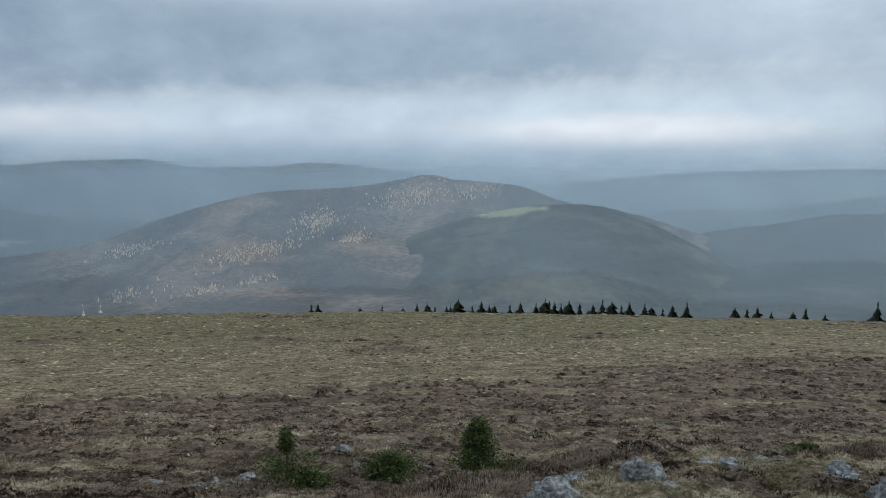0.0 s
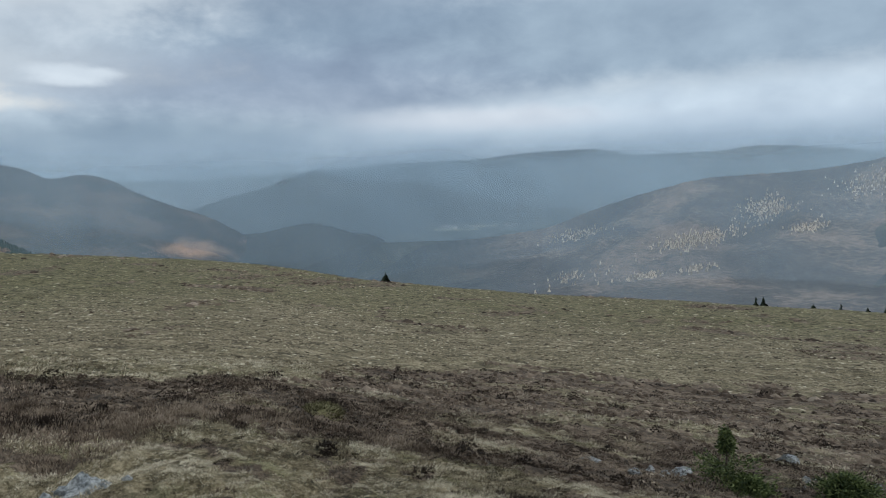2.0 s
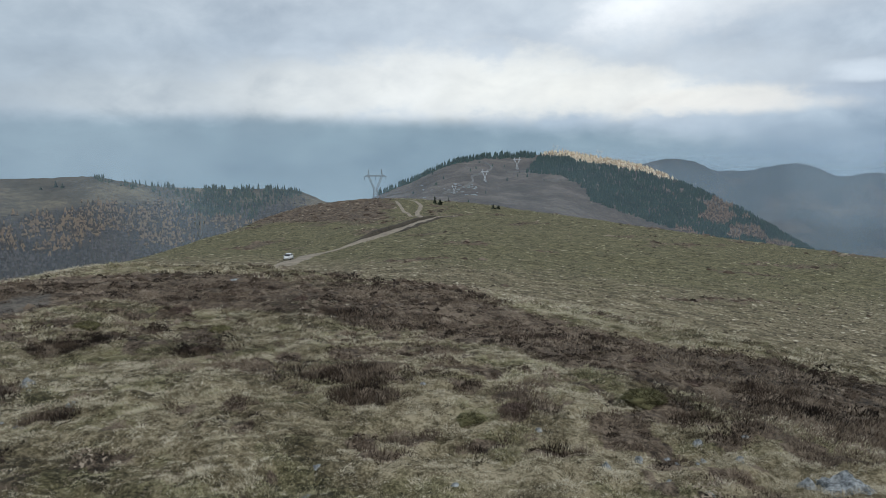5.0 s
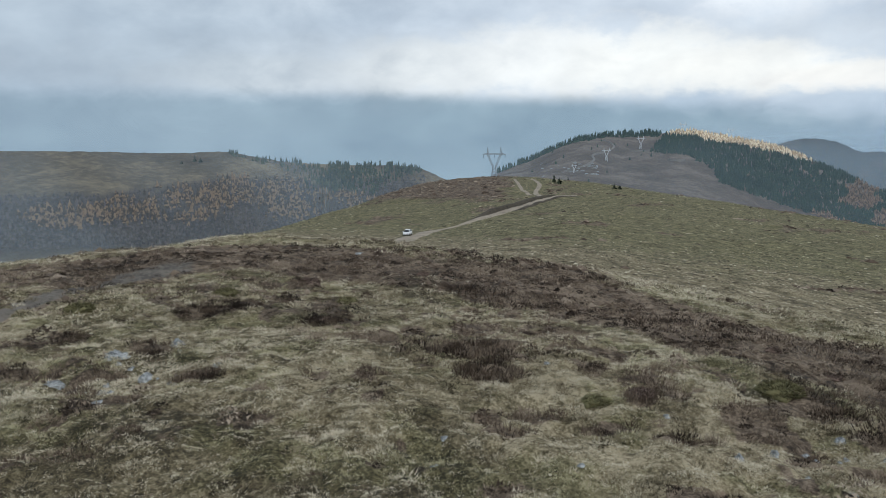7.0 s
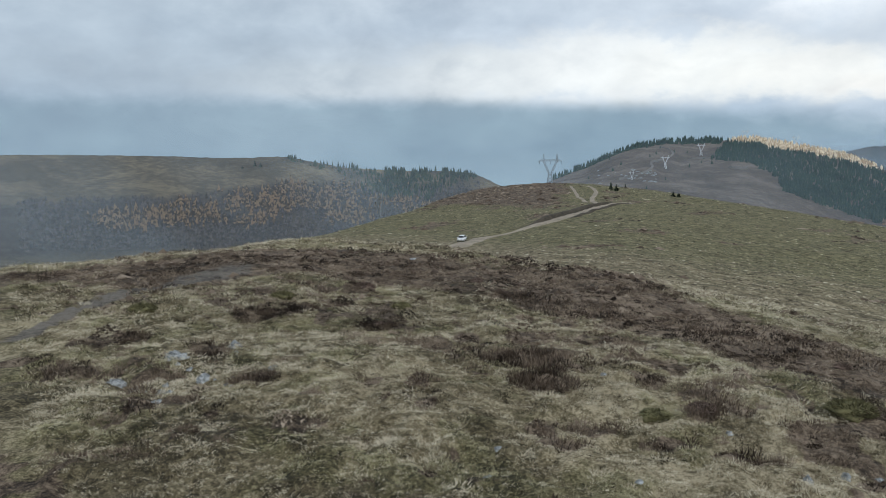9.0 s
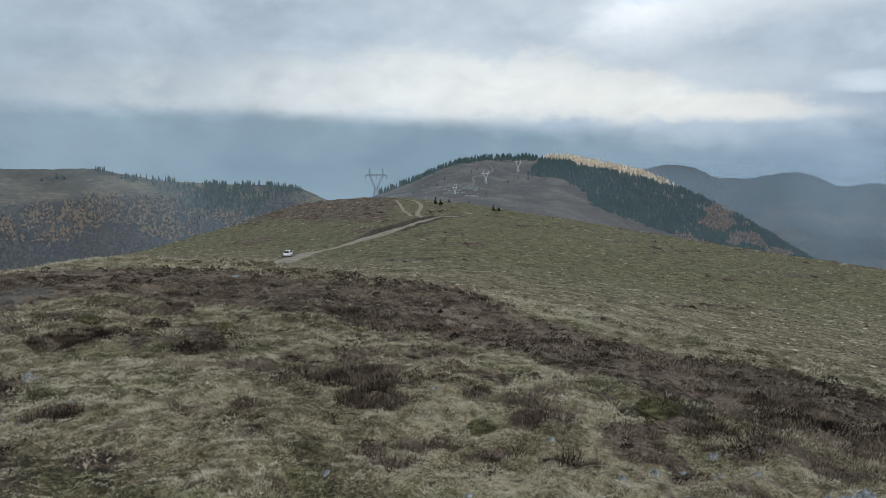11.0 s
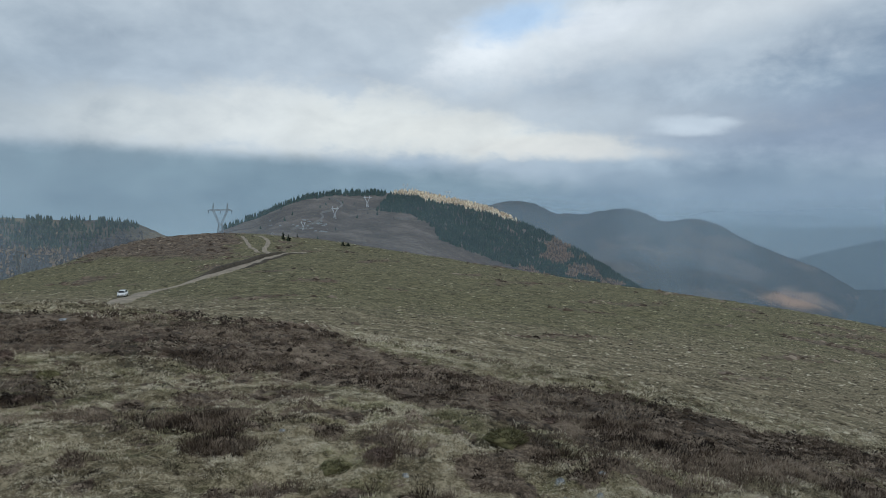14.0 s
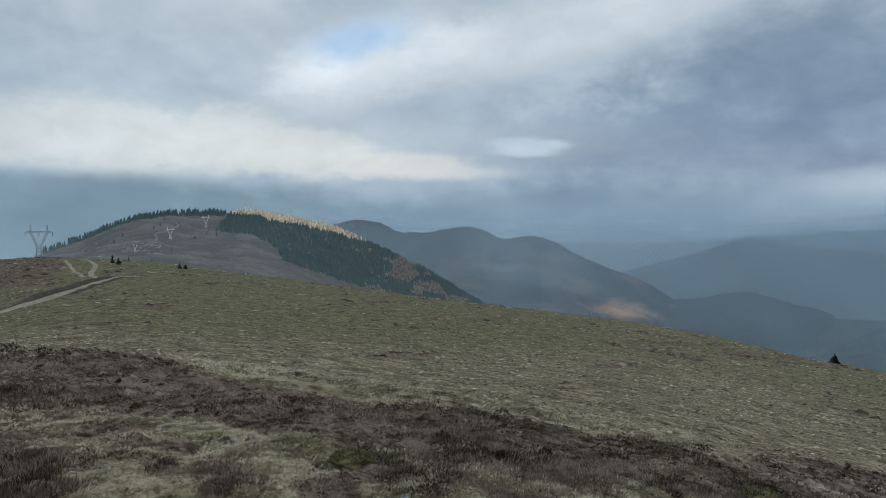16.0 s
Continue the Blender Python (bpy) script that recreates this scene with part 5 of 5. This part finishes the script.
left = np.interp(e, (-6, -3.7, -2.75, -1.8, -0.5, 0.26, 0.5, 1.8, 2.2), (60.5, 67.5, 70.1, 72.6, 73.6, 75.6, 77.9, 76.8, 76)) + 0.5 * rough(t, e * 3, 2, 5)
inside = t < left
# the larch belt, which also paints the crest's patch of sunlight
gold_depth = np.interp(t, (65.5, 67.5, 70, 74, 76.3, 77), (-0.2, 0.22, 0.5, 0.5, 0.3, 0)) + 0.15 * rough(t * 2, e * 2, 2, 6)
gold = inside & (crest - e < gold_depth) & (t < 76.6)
rust = inside & ~gold & (t < 70) & (rough(t / 2.0, e, 3, 7) + 0.25 * smooth(70 - t, 0, 8) > 0.3)
dark = inside & ~gold & ~rust
wood("spruce_forest", p[dark][:7500], rnd.uniform(6.5, 10.5, 19000), M_FAR_SPRUCE, "dense blue-green spruce forest on the hillside", 0.22, seed=31)
wood("sunlit_larches", p[gold], rnd.uniform(6, 10, 19000), M_SUNLIT_GOLD, "golden larches along the hill's crest, sunlight put into their colour", 0.32, seed=32)
wood("rust_woods", p[rust][:1100], rnd.uniform(6, 9.5, 19000), M_FAR_RUST, "rust-brown autumn trees below the spruce forest", 0.32, seed=33)
t, u, e, p, rnd = on_hill(F, 77, 89, 520, 22, 0.965, 1.02)
wood("crest_spruces", p, rnd.uniform(8, 15, 520), M_FAR_SPRUCE, "row of spruces along the heath hill's crest", 0.24, seed=34)
t, u, e, p, rnd = on_hill(F, 77, 88, 16, 23, 0.2, 0.95)
wood("scattered_spruces", p, rnd.uniform(4, 8, 40), M_FAR_SPRUCE, "scattered small spruces on the heath slope", 0.3, seed=35)

G = HILLS["hill_plateau"]
t, u, e, p, rnd = on_hill(G, 92.5, 127, 14000, 24)
clump = rough(t / 3.0, e / 1.2, 3, 9)
# larch stands: bearing, fall, half width and height as angles
stand = np.full(len(t), 9.0)
for turn_, rise_, wide, high in ((119.5, -3.75, 3.2, 0.6), (114.5, -3.6, 2.6, 0.75), (111.5, -4.0, 2.4, 0.65), (110.0, -2.7, 3.4, 0.7), (106.5, -2.1, 3.6, 0.85), (105.0, -3.4, 2.6, 0.75), (101.6, -2.5, 2.6, 0.45), (103.0, -1.6, 2.4, 0.4), (98.6, -3.2, 1.8, 0.25), (108.3, -1.6, 1.5, 0.4)):
    stand = np.minimum(stand, np.hypot((t - turn_) / wide, (e - rise_) / high))
larch = (stand + 1.1 * clump + 0.3 * rnd.normal(0, 1, len(t)) < 0.78) & (t > 96) & (rnd.uniform(0, 1, len(t)) < 0.62)
depth = bend(t, G.turns, G.rises) - e
fir = (t < 109) & (t > 94.6) & (depth < np.interp(t, (94.6, 97, 98.5, 103, 105, 109), (0.15, 1.3, 2.4, 2.2, 0.6, 0.25))) & (rough(t, e * 2, 2, 10) + 0.3 * smooth(103.5 - t, 0, 2) + 0.2 * rnd.normal(0, 1, len(t)) > 0.1)
bare = (e < np.interp(t, (93, 100, 105, 110, 118, 125), (-0.9, -1.9, -1.4, -1.3, -2.2, -2.4)) + 0.35 * clump) & ~larch & ~fir & (e > np.interp(t, (95, 106, 113, 125), (-7.0, -6.9, -6.0, -5.6))) & (t > 94.5)
wood("golden_larch_wood", p[larch & ~fir], rnd.uniform(5, 9.5, len(t)), M_LARCH, "autumn larches in dull gold and orange", 0.3, 7, 4, seed=36)
wood("plateau_spruces", p[fir][:1300], rnd.uniform(5, 10, len(t)), M_MID_SPRUCE, "dark spruces on the plateau's shoulder", 0.24, seed=37)
wood("bare_woods", p[bare][:2600], rnd.uniform(3, 6, len(t)), M_BARE, "leafless grey-brown woods in the hollow", 0.4, 6, 3, seed=38)
for k, (turn_, rise_, tall) in enumerate(((111.4, 0.05, 9.0), (111.0, -0.02, 7.0), (107.9, 0.35, 6.0), (112.3, -0.1, 4.0), (104.9, 0.0, 7.0))):
    plant(k, hill_at(G, turn_, rise_), tall, 40 * k, "single dark spruce on the grassy plateau", "spruces on the plateau")


def sunlit_spots(name, hill, spots, mat, label, tall, seed, tilt=0.0):
    places = []
    for k, (turn_, rise_, wide, high, count) in enumerate(spots):
        rnd = np.random.default_rng(seed + k)
        for _ in range(count):
            a, b = rnd.normal(0, 0.45, 2)
            places.append(np.array(hill_at(hill, turn_ + a * wide + b * 0.3 * wide, rise_ + b * high - tilt * a * wide)))
    rnd = np.random.default_rng(seed)
    wood(name, places, rnd.uniform(0.6, 1.2, len(places)) * tall, mat, label, 0.28, 5, 2, seed)


# these pale stands paint the spots of sun on the broad hill
sunlit_spots("sunlit_birches", HILLS["hill_main"], ((9.9, -5.85, 3.2, 0.4, 420), (18.6, -5.5, 2.0, 0.4, 150), (5.2, -3.6, 1.6, 0.8, 300), (-2.0, -1.75, 2.8, 0.7, 420), (-6.8, -1.3, 2.2, 0.45, 140), (2.5, -4.9, 1.4, 0.25, 110), (13.5, -8.6, 1.3, 0.18, 100), (9.8, -8.0, 1.5, 0.2, 60), (18.5, -8.6, 3, 0.6, 60)),
             M_SUN_SPOT_GOLD, "pale golden birch stands painting sunlit spots on the hazy hillside", 11, 61, 0.28)
# scrub over the painted glow, its colour sunlit too
sunlit_spots("sunlit_rust_slope", HILLS["hill_three_peaks"], ((47.4, -5.3, 1.8, 0.5, 220), (43.2, -5.4, 0.9, 0.4, 120), (49.0, -5.8, 1.6, 0.4, 90)), M_SUNLIT_RUST, "rust-coloured scrub at the ridge's foot, sunlight put into its colour", 5, 71)


# ---- dirt track ----
def along(points, step):
    """Points set evenly along a smooth line."""
    pts = [Vector(p) for p in points]
    out = []
    for i in range(len(pts) - 1):
        a, b = pts[i], pts[i + 1]
        m0 = (b - pts[i - 1]) / 2 if i else (b - a)
        m1 = (pts[i + 2] - a) / 2 if i + 2 < len(pts) else (b - a)
        n = max(2, int((b - a).length / step))
        for k in range(n):
            t = k / n
            out.append((2 * t**3 - 3 * t**2 + 1) * a + (t**3 - 2 * t**2 + t) * m0 + (3 * t**2 - 2 * t**3) * b + (t**3 - t**2) * m1)
    return out + [pts[-1]]


def strip(name, line, offsets, lifts, mat, label, seed=1):
    """A band that follows the ground along a line: its cross-section by offsets to the side and lifts."""
    rnd = random.Random(seed)
    vs, n = [], len(line)
    for i, p in enumerate(line):
        d = (line[min(i + 1, n - 1)] - line[max(i - 1, 0)]).to_2d().normalized()
        side = Vector((d.y, -d.x))
        fade = min(1.0, i / 6, (n - 1 - i) / 6)
        for o, l in zip(offsets, lifts):
            o2 = o * (1 + 0.12 * rnd.uniform(-1, 1))
            x, y = p.x + side.x * o2, p.y + side.y * o2
            vs.append((x, y, float(ground_height(x, y)) + l * (fade if l > 0.1 else 1) + 0.04 * rnd.uniform(-1, 1)))
    return tagged(mesh_object(name, vs, grid_faces(n, len(offsets)), mat), label, "track", kind="structure")


line = along(TRACK, 2.5)
strip("dirt_track", line, (-2.6, -1.7, -0.9, 0.0, 0.9, 1.7, 2.6), (-0.25, 0.2, 0.2, 0.3, 0.2, 0.2, -0.25), M_TRACK, "pale bare earth track across the moor")
strip("track_bend", along(BEND, 3), (-1.4, -0.9, -0.45, 0.0, 0.45, 0.9, 1.4), (-0.3, 0.15, 0.2, 0.22, 0.2, 0.15, -0.3), M_TRACK, "pale earth track curving over the saddle")
strip("track_fork", along(FORK, 3), (-1.2, -0.8, -0.4, 0.0, 0.4, 0.8, 1.2), (-0.3, 0.12, 0.16, 0.18, 0.16, 0.12, -0.3), M_TRACK, "faint pale track climbing to the brow")
strip("track_bank_lower", line[len(line) * 9 // 20:len(line) * 19 // 20], (1.7, 2.2, 2.9, 3.6), (0.0, 0.42, 0.4, -0.2), M_BANK, "dark peaty bank beside the dirt track", 2)
strip("track_bank_upper", line[len(line) * 7 // 20:len(line) * 18 // 20], (-4.4, -3.4, -2.3, -1.6), (-0.1, 1.25, 1.15, 0.0), M_BANK, "dark peaty bank above the dirt track", 3)
HEATH_TRACK = [hill_at(F, a, e) + Vector((0, 0, 1.2)) for a, e in ((84.2, -1.0), (83.2, -0.75), (82.4, -0.5), (81.8, -0.1), (81.9, 0.25), (81.2, 0.45), (80.4, 0.8), (80.6, 1.15), (81.4, 1.35))]


def hill_strip(name, line_, wide, mat, label):
    """A band up a hillside, facing the valley."""
    vs = []
    n = len(line_)
    for i, p in enumerate(line_):
        d = line_[min(i + 1, n - 1)] - line_[max(i - 1, 0)]
        out_ = Vector((p.x, p.y, 0)).normalized()
        side = d.cross(out_).normalized() * wide
        near = -out_ * 6.0
        vs += [tuple(p + side + near), tuple(p + near), tuple(p - side + near)]
    return tagged(mesh_object(name, vs, grid_faces(n, 3), mat), label, "track", kind="structure")


hill_strip("heath_track", along(HEATH_TRACK, 12), 1.9, M_FAR_TRACK, "pale stony track winding up the heath hill")
hill_strip("heath_path", along([hill_at(F, a, e) for a, e in ((79.2, 0.55), (77.6, 0.62), (76.2, 0.55), (75.4, 0.4))], 12), 1.6, M_FAR_TRACK, "pale path across the heath hill below the forest")


for turn_, rise_, wide, seed in ((82.2, -0.45, 9, 1), (82.6, -0.55, 6, 2), (81.9, -0.35, 5, 3), (82.9, -0.7, 5, 4), (81.6, -0.5, 4, 5)):
    rock(hill_at(F, turn_, rise_) - Vector((0, 0, 0.5)), wide, wide * 0.45, 200 + seed, "pale granite outcrop on the brown heath hill", "outcrops on the heath hill")


slabs = random.Random(12)
for k in range(34):
    q = slabs.random()
    turn_ = 81.5 + 4.2 * q
    wide = slabs.uniform(3, 8)
    rock(hill_at(F, turn_, -0.15 - 1.0 * slabs.random() - 0.15 * q) - Vector((0, 0, 0.3)), wide, wide * 0.22, 230 + k, "low pale slab of bare rock on the heath", "outcrops on the heath hill")


def ruin(place, heading):
    """The low walls of a roofless hut."""
    ob = thing("stone_ruin", place, "roofless pale stone hut walls on the heath", "ruin", "", heading)
    for x, y, wx, wy, h in ((0, -6, 26, 1.2, 3.0), (-13, 0, 1.2, 12, 4.0), (13, 0, 1.2, 12, 3.4), (4, 6, 18, 1.2, 2.6)):
        bm = bmesh.new()
        box(bm, (wx, wy, h + 6), Matrix.Translation((x, y, h / 2 - 3)))
        bmesh.ops.subdivide_edges(bm, edges=bm.edges[:], cuts=3)
        for q in bm.verts:
            q.co += Vector((0.2, 0.2, 0.5)) * noise.noise(q.co * 0.9)
        part("wall", bm, M_FAR_TRACK, ob)
    return ob


p = hill_at(F, 75.9, -0.15)
ruin(p, math.degrees(math.atan2(-p.x, p.y)) + 15)


# ---- power line ----
def pylon(place, tall, turn_, steel):
    ob = thing("pylon", place, "grey steel lattice pylon with a forked head", "pylon", "pylons of the power line", turn_)
    k = tall / 32.0
    th = 0.27 * k

    def lattice(name, a0, a1, b0, b1, steps):
        bm = bmesh.new()
        a0, a1, b0, b1 = (Vector(q) * k for q in (a0, a1, b0, b1))
        strut(bm, a0, a1, th * 1.4)
        strut(bm, b0, b1, th * 1.4)
        for i in range(steps):
            p, q = i / steps, (i + 1) / steps
            strut(bm, a0.lerp(a1, p), b0.lerp(b1, q), th)
            strut(bm, b0.lerp(b1, p), a0.lerp(a1, q), th)
        return part(name, bm, steel, ob)

    for y in (-2.4, 2.4):
        lattice("leg_frame", (-3.4, y, -2), (-1.5, y * 0.4, 13), (3.4, y, -2), (1.5, y * 0.4, 13), 5)
    for x in (-1, 1):
        lattice("side_frame", (x * 3.4, -2.4, -2), (x * 1.5, -1, 13), (x * 3.4, 2.4, -2), (x * 1.5, 1, 13), 5)
        lattice("fork_arm", (x * 0.3, 0, 13), (x * 5.4, 0, 25), (x * 1.6, 0, 12.5), (x * 7.2, 0, 25), 5)
        lattice("peak", (x * 5.6, 0, 25), (x * 6.3, 0, 32), (x * 7.2, 0, 25), (x * 6.5, 0, 32), 4)
    lattice("crossbeam", (-11.5, 0, 25), (11.5, 0, 25), (-9.5, 0, 26.3), (9.5, 0, 26.3), 10)
    for x in (-10.5, 0, 10.5):
        bm = bmesh.new()
        for i in range(6):
            tube(bm, Vector((x, 0, 25 - 0.5 * i)) * k, Vector((x, 0, 24.6 - 0.5 * i)) * k, 0.35 * k, 0.2 * k, 8)
        part("insulator", bm, M_GLASSY, ob, "dark insulator string")
    return ob


def facing(p, off=0.0):
    return math.degrees(math.atan2(-p.x, p.y)) + off


p = near_place(89.25, 640)
pylon(p, 640 * math.tan(radians(0.97)) + EYE - p.z, facing(p, 12), M_STEEL_UNLIT)
p = near_place(102.2, 480)
pylon(p, 480 * math.tan(radians(-1.93)) + EYE - p.z, facing(p, 70), M_STEEL_UNLIT)
# the hill pylons take the steel painted as sunlit
for turn_, foot, top, off in ((80.9, -0.14, 0.8, 10), (78.45, 0.76, 1.68, 5), (83.25, -0.98, -0.33, 12), (75.55, 1.8, 2.62, 0), (72.3, 1.35, 2.12, 0)):
    p = hill_at(F, turn_, foot)
    far = math.hypot(p.x, p.y)
    pylon(p, far * (math.tan(radians(top)) - math.tan(radians(foot))), facing(p, off), M_STEEL_SUNLIT)

p = ground_at(94.9, -2.6, 100)
post = thing("marker_post", p, "weathered grey wooden post on the moor", "post")
bm = bmesh.new()
tube(bm, (0, 0, -0.4), (0, 0, 3.4), 0.22, 0.18, 9)
part("pole", bm, M_BARK, post)
bm = bmesh.new()
box(bm, (0.5, 0.1, 0.35), Matrix.Translation((0, -0.2, 3.1)))
part("sign_board", bm, M_FAR_TRACK, post, "pale blank board")


# ---- car ----
def car(place, heading):
    ob = thing("car", place, "small white hatchback parked on the moor track", "car", "", heading)
        # body: stations along the length, nose at +x
    prof = ((-2.05, 0.42, 0.80, 0.72), (-1.95, 0.28, 0.98, 0.80), (-1.3, 0.22, 1.0, 0.86), (0.0, 0.22, 0.96, 0.86), (0.9, 0.22, 0.93, 0.85), (1.6, 0.25, 0.82, 0.80), (1.95, 0.30, 0.70, 0.72), (2.05, 0.40, 0.60, 0.62))
    vs = []
    for x, lo, hi, w in prof:
        mid = (lo + hi) / 2
        for y, z in ((-w * 0.92, lo), (-w, mid), (-w * 0.93, hi - 0.05), (-w * 0.8, hi), (w * 0.8, hi), (w * 0.93, hi - 0.05), (w, mid), (w * 0.92, lo)):
            vs.append((x, y, z))
    faces = grid_faces(len(prof), 8, True).tolist() + [list(range(8))[::-1], list(range(len(vs) - 8, len(vs)))]
    mesh_object("body", vs, faces, M_CARPAINT, ob)
    cab = ((-1.75, 0.96, 0.74), (-1.35, 1.36, 0.62), (-0.9, 1.46, 0.58), (0.05, 1.45, 0.58), (0.55, 1.34, 0.6), (1.25, 0.92, 0.74))
    vs = []
    for x, z, w in cab:
        vs += [(x, -0.76, 0.94), (x, -w, z - 0.03), (x, -w + 0.08, z), (x, w - 0.08, z), (x, w, z - 0.03), (x, 0.76, 0.94)]
    mesh_object("roof", vs, grid_faces(len(cab), 6).tolist() + [list(range(6)), list(range(len(vs) - 6, len(vs)))[::-1]], M_CARPAINT, ob)

    def pane(name, pts, label):
        m = sum((Vector(q) for q in pts), Vector()) / len(pts)
        n = (Vector(pts[1]) - Vector(pts[0])).cross(Vector(pts[2]) - Vector(pts[0])).normalized()
        if n.dot(m - Vector((0, 0, 1.0))) < 0:
            n = -n
        vs_ = [tuple(Vector(q) + n * 0.012) for q in pts] + [tuple(Vector(q) - n * 0.01) for q in pts]
        k = len(pts)
        fs = [list(range(k)), list(range(k, 2 * k))[::-1]] + [[i, (i + 1) % k, k + (i + 1) % k, k + i] for i in range(k)]
        mesh_object(name, vs_, fs, M_GLASSY, ob, label, flat=True)

    pane("windscreen", [(1.2, -0.66, 0.97), (1.2, 0.66, 0.97), (0.58, 0.54, 1.34), (0.58, -0.54, 1.34)], "dark tinted windscreen")
    pane("rear_window", [(-1.72, -0.62, 1.0), (-1.72, 0.62, 1.0), (-1.38, 0.54, 1.34), (-1.38, -0.54, 1.34)], "dark rear window")
    for y in (-1, 1):
        pane("side_window", [(0.95, y * 0.75, 0.99), (0.5, y * 0.63, 1.32), (-0.3, y * 0.6, 1.4), (-0.3, y * 0.755, 0.99)], "dark side window")
        pane("side_window", [(-0.38, y * 0.755, 0.99), (-0.38, y * 0.6, 1.4), (-1.2, y * 0.63, 1.34), (-1.5, y * 0.72, 1.0)], "dark side window")
        bm = bmesh.new()
        box(bm, (0.12, 0.36, 0.16), Matrix.Translation((1.93, y * 0.52, 0.66)) @ Matrix.Rotation(radians(20 * y), 4, "Z"))
        part("headlight", bm, M_LAMP, ob, "clear headlight")
        bm = bmesh.new()
        box(bm, (0.1, 0.18, 0.12), Matrix.Translation((0.85, y * 0.9, 1.0)))
        part("mirror", bm, M_CARPAINT, ob)
        for x in (-1.28, 1.3):
            bm = bmesh.new()
            tube(bm, (x, y * 0.66, 0.31), (x, y * 0.86, 0.31), 0.31, 0.31, 18)
            wheel = part("tyre", bm, M_RUBBER, ob, "black tyre")
            bm = bmesh.new()
            tube(bm, (x, y * 0.85, 0.31), (x, y * 0.875, 0.31), 0.2, 0.17, 14)
            part("rim", bm, M_STEEL_SUNLIT, wheel, "grey steel rim")
    bm = bmesh.new()
    box(bm, (0.08, 0.9, 0.16), Matrix.Translation((2.03, 0, 0.45)))
    part("grille", bm, M_RUBBER, ob, "dark front grille")
    bm = bmesh.new()
    box(bm, (0.03, 0.5, 0.11), Matrix.Translation((2.085, 0, 0.45)))
    part("number_plate", bm, M_CARPAINT, ob)
    return ob


p = Vector((*CAR_PLACE, float(ground_height(*CAR_PLACE))))
car(p + Vector((0, 0, 0.05)), -6)


# ---- village ----
def house(place, wide, deep, high, turn_, red):
    ob = thing("house", place, "small white village house with a red roof" if red else "small white village house with a grey roof", "house", "houses of the valley village", turn_)
    bm = bmesh.new()
    box(bm, (wide, deep, high + 6), Matrix.Translation((0, 0, high / 2 - 3)))
    part("wall", bm, M_WHITEWASH, ob)
    vs = [(-wide * 0.54, -deep * 0.6, high - 0.3), (wide * 0.54, -deep * 0.6, high - 0.3), (wide * 0.54, deep * 0.6, high - 0.3), (-wide * 0.54, deep * 0.6, high - 0.3), (-wide * 0.54, 0, high * 1.5), (wide * 0.54, 0, high * 1.5)]
    mesh_object("roof", vs, [[0, 1, 5, 4], [2, 3, 4, 5], [0, 4, 3], [1, 2, 5], [0, 3, 2, 1]], M_ROOF_RED if red else M_ROOF_GREY, ob, flat=True)
    for s in (-0.25, 0.25):
        bm = bmesh.new()
        box(bm, (wide * 0.18, 0.3, high * 0.35), Matrix.Translation((wide * s, -deep / 2, high * 0.5)))
        part("window", bm, M_GLASSY, ob)
    return ob


def valley_place(turn_, rise_):
    p = ground_at(turn_, rise_, 2600)
    return p


vr = random.Random(8)
SPOTS = [(27.95, -4.86, 34), (28.3, -4.84, 22)]
for k in range(26):
    q = vr.random()
    SPOTS.append((29.3 - 6.2 * q, -4.55 - 0.35 * vr.random() - 0.12 * math.sin(q * 3), vr.uniform(9, 18)))
for turn_, rise_, wide in SPOTS:
    house(valley_place(turn_, rise_), wide, wide * vr.uniform(0.6, 0.8), wide * 0.42, facing(valley_place(turn_, rise_), vr.uniform(-40, 40)), vr.random() < 0.5)


def field(turn0, turn1, low, high, mat, label):
    """A field on the valley floor."""
    vs = []
    for e in (low, (low + high) / 2, high):
        for i in range(9):
            p_ = valley_place(turn0 + (turn1 - turn0) * i / 8, e)
            vs.append((p_.x, p_.y, p_.z + 2.5))
    tagged(mesh_object("field", vs, grid_faces(3, 9), mat), label, "field", kind="structure")


field(29.4, 26.0, -4.98, -4.88, M_HAY, "pale stubble field beside the village")
field(26.6, 24.5, -4.75, -4.62, M_HAY, "pale stubble field beyond the village")
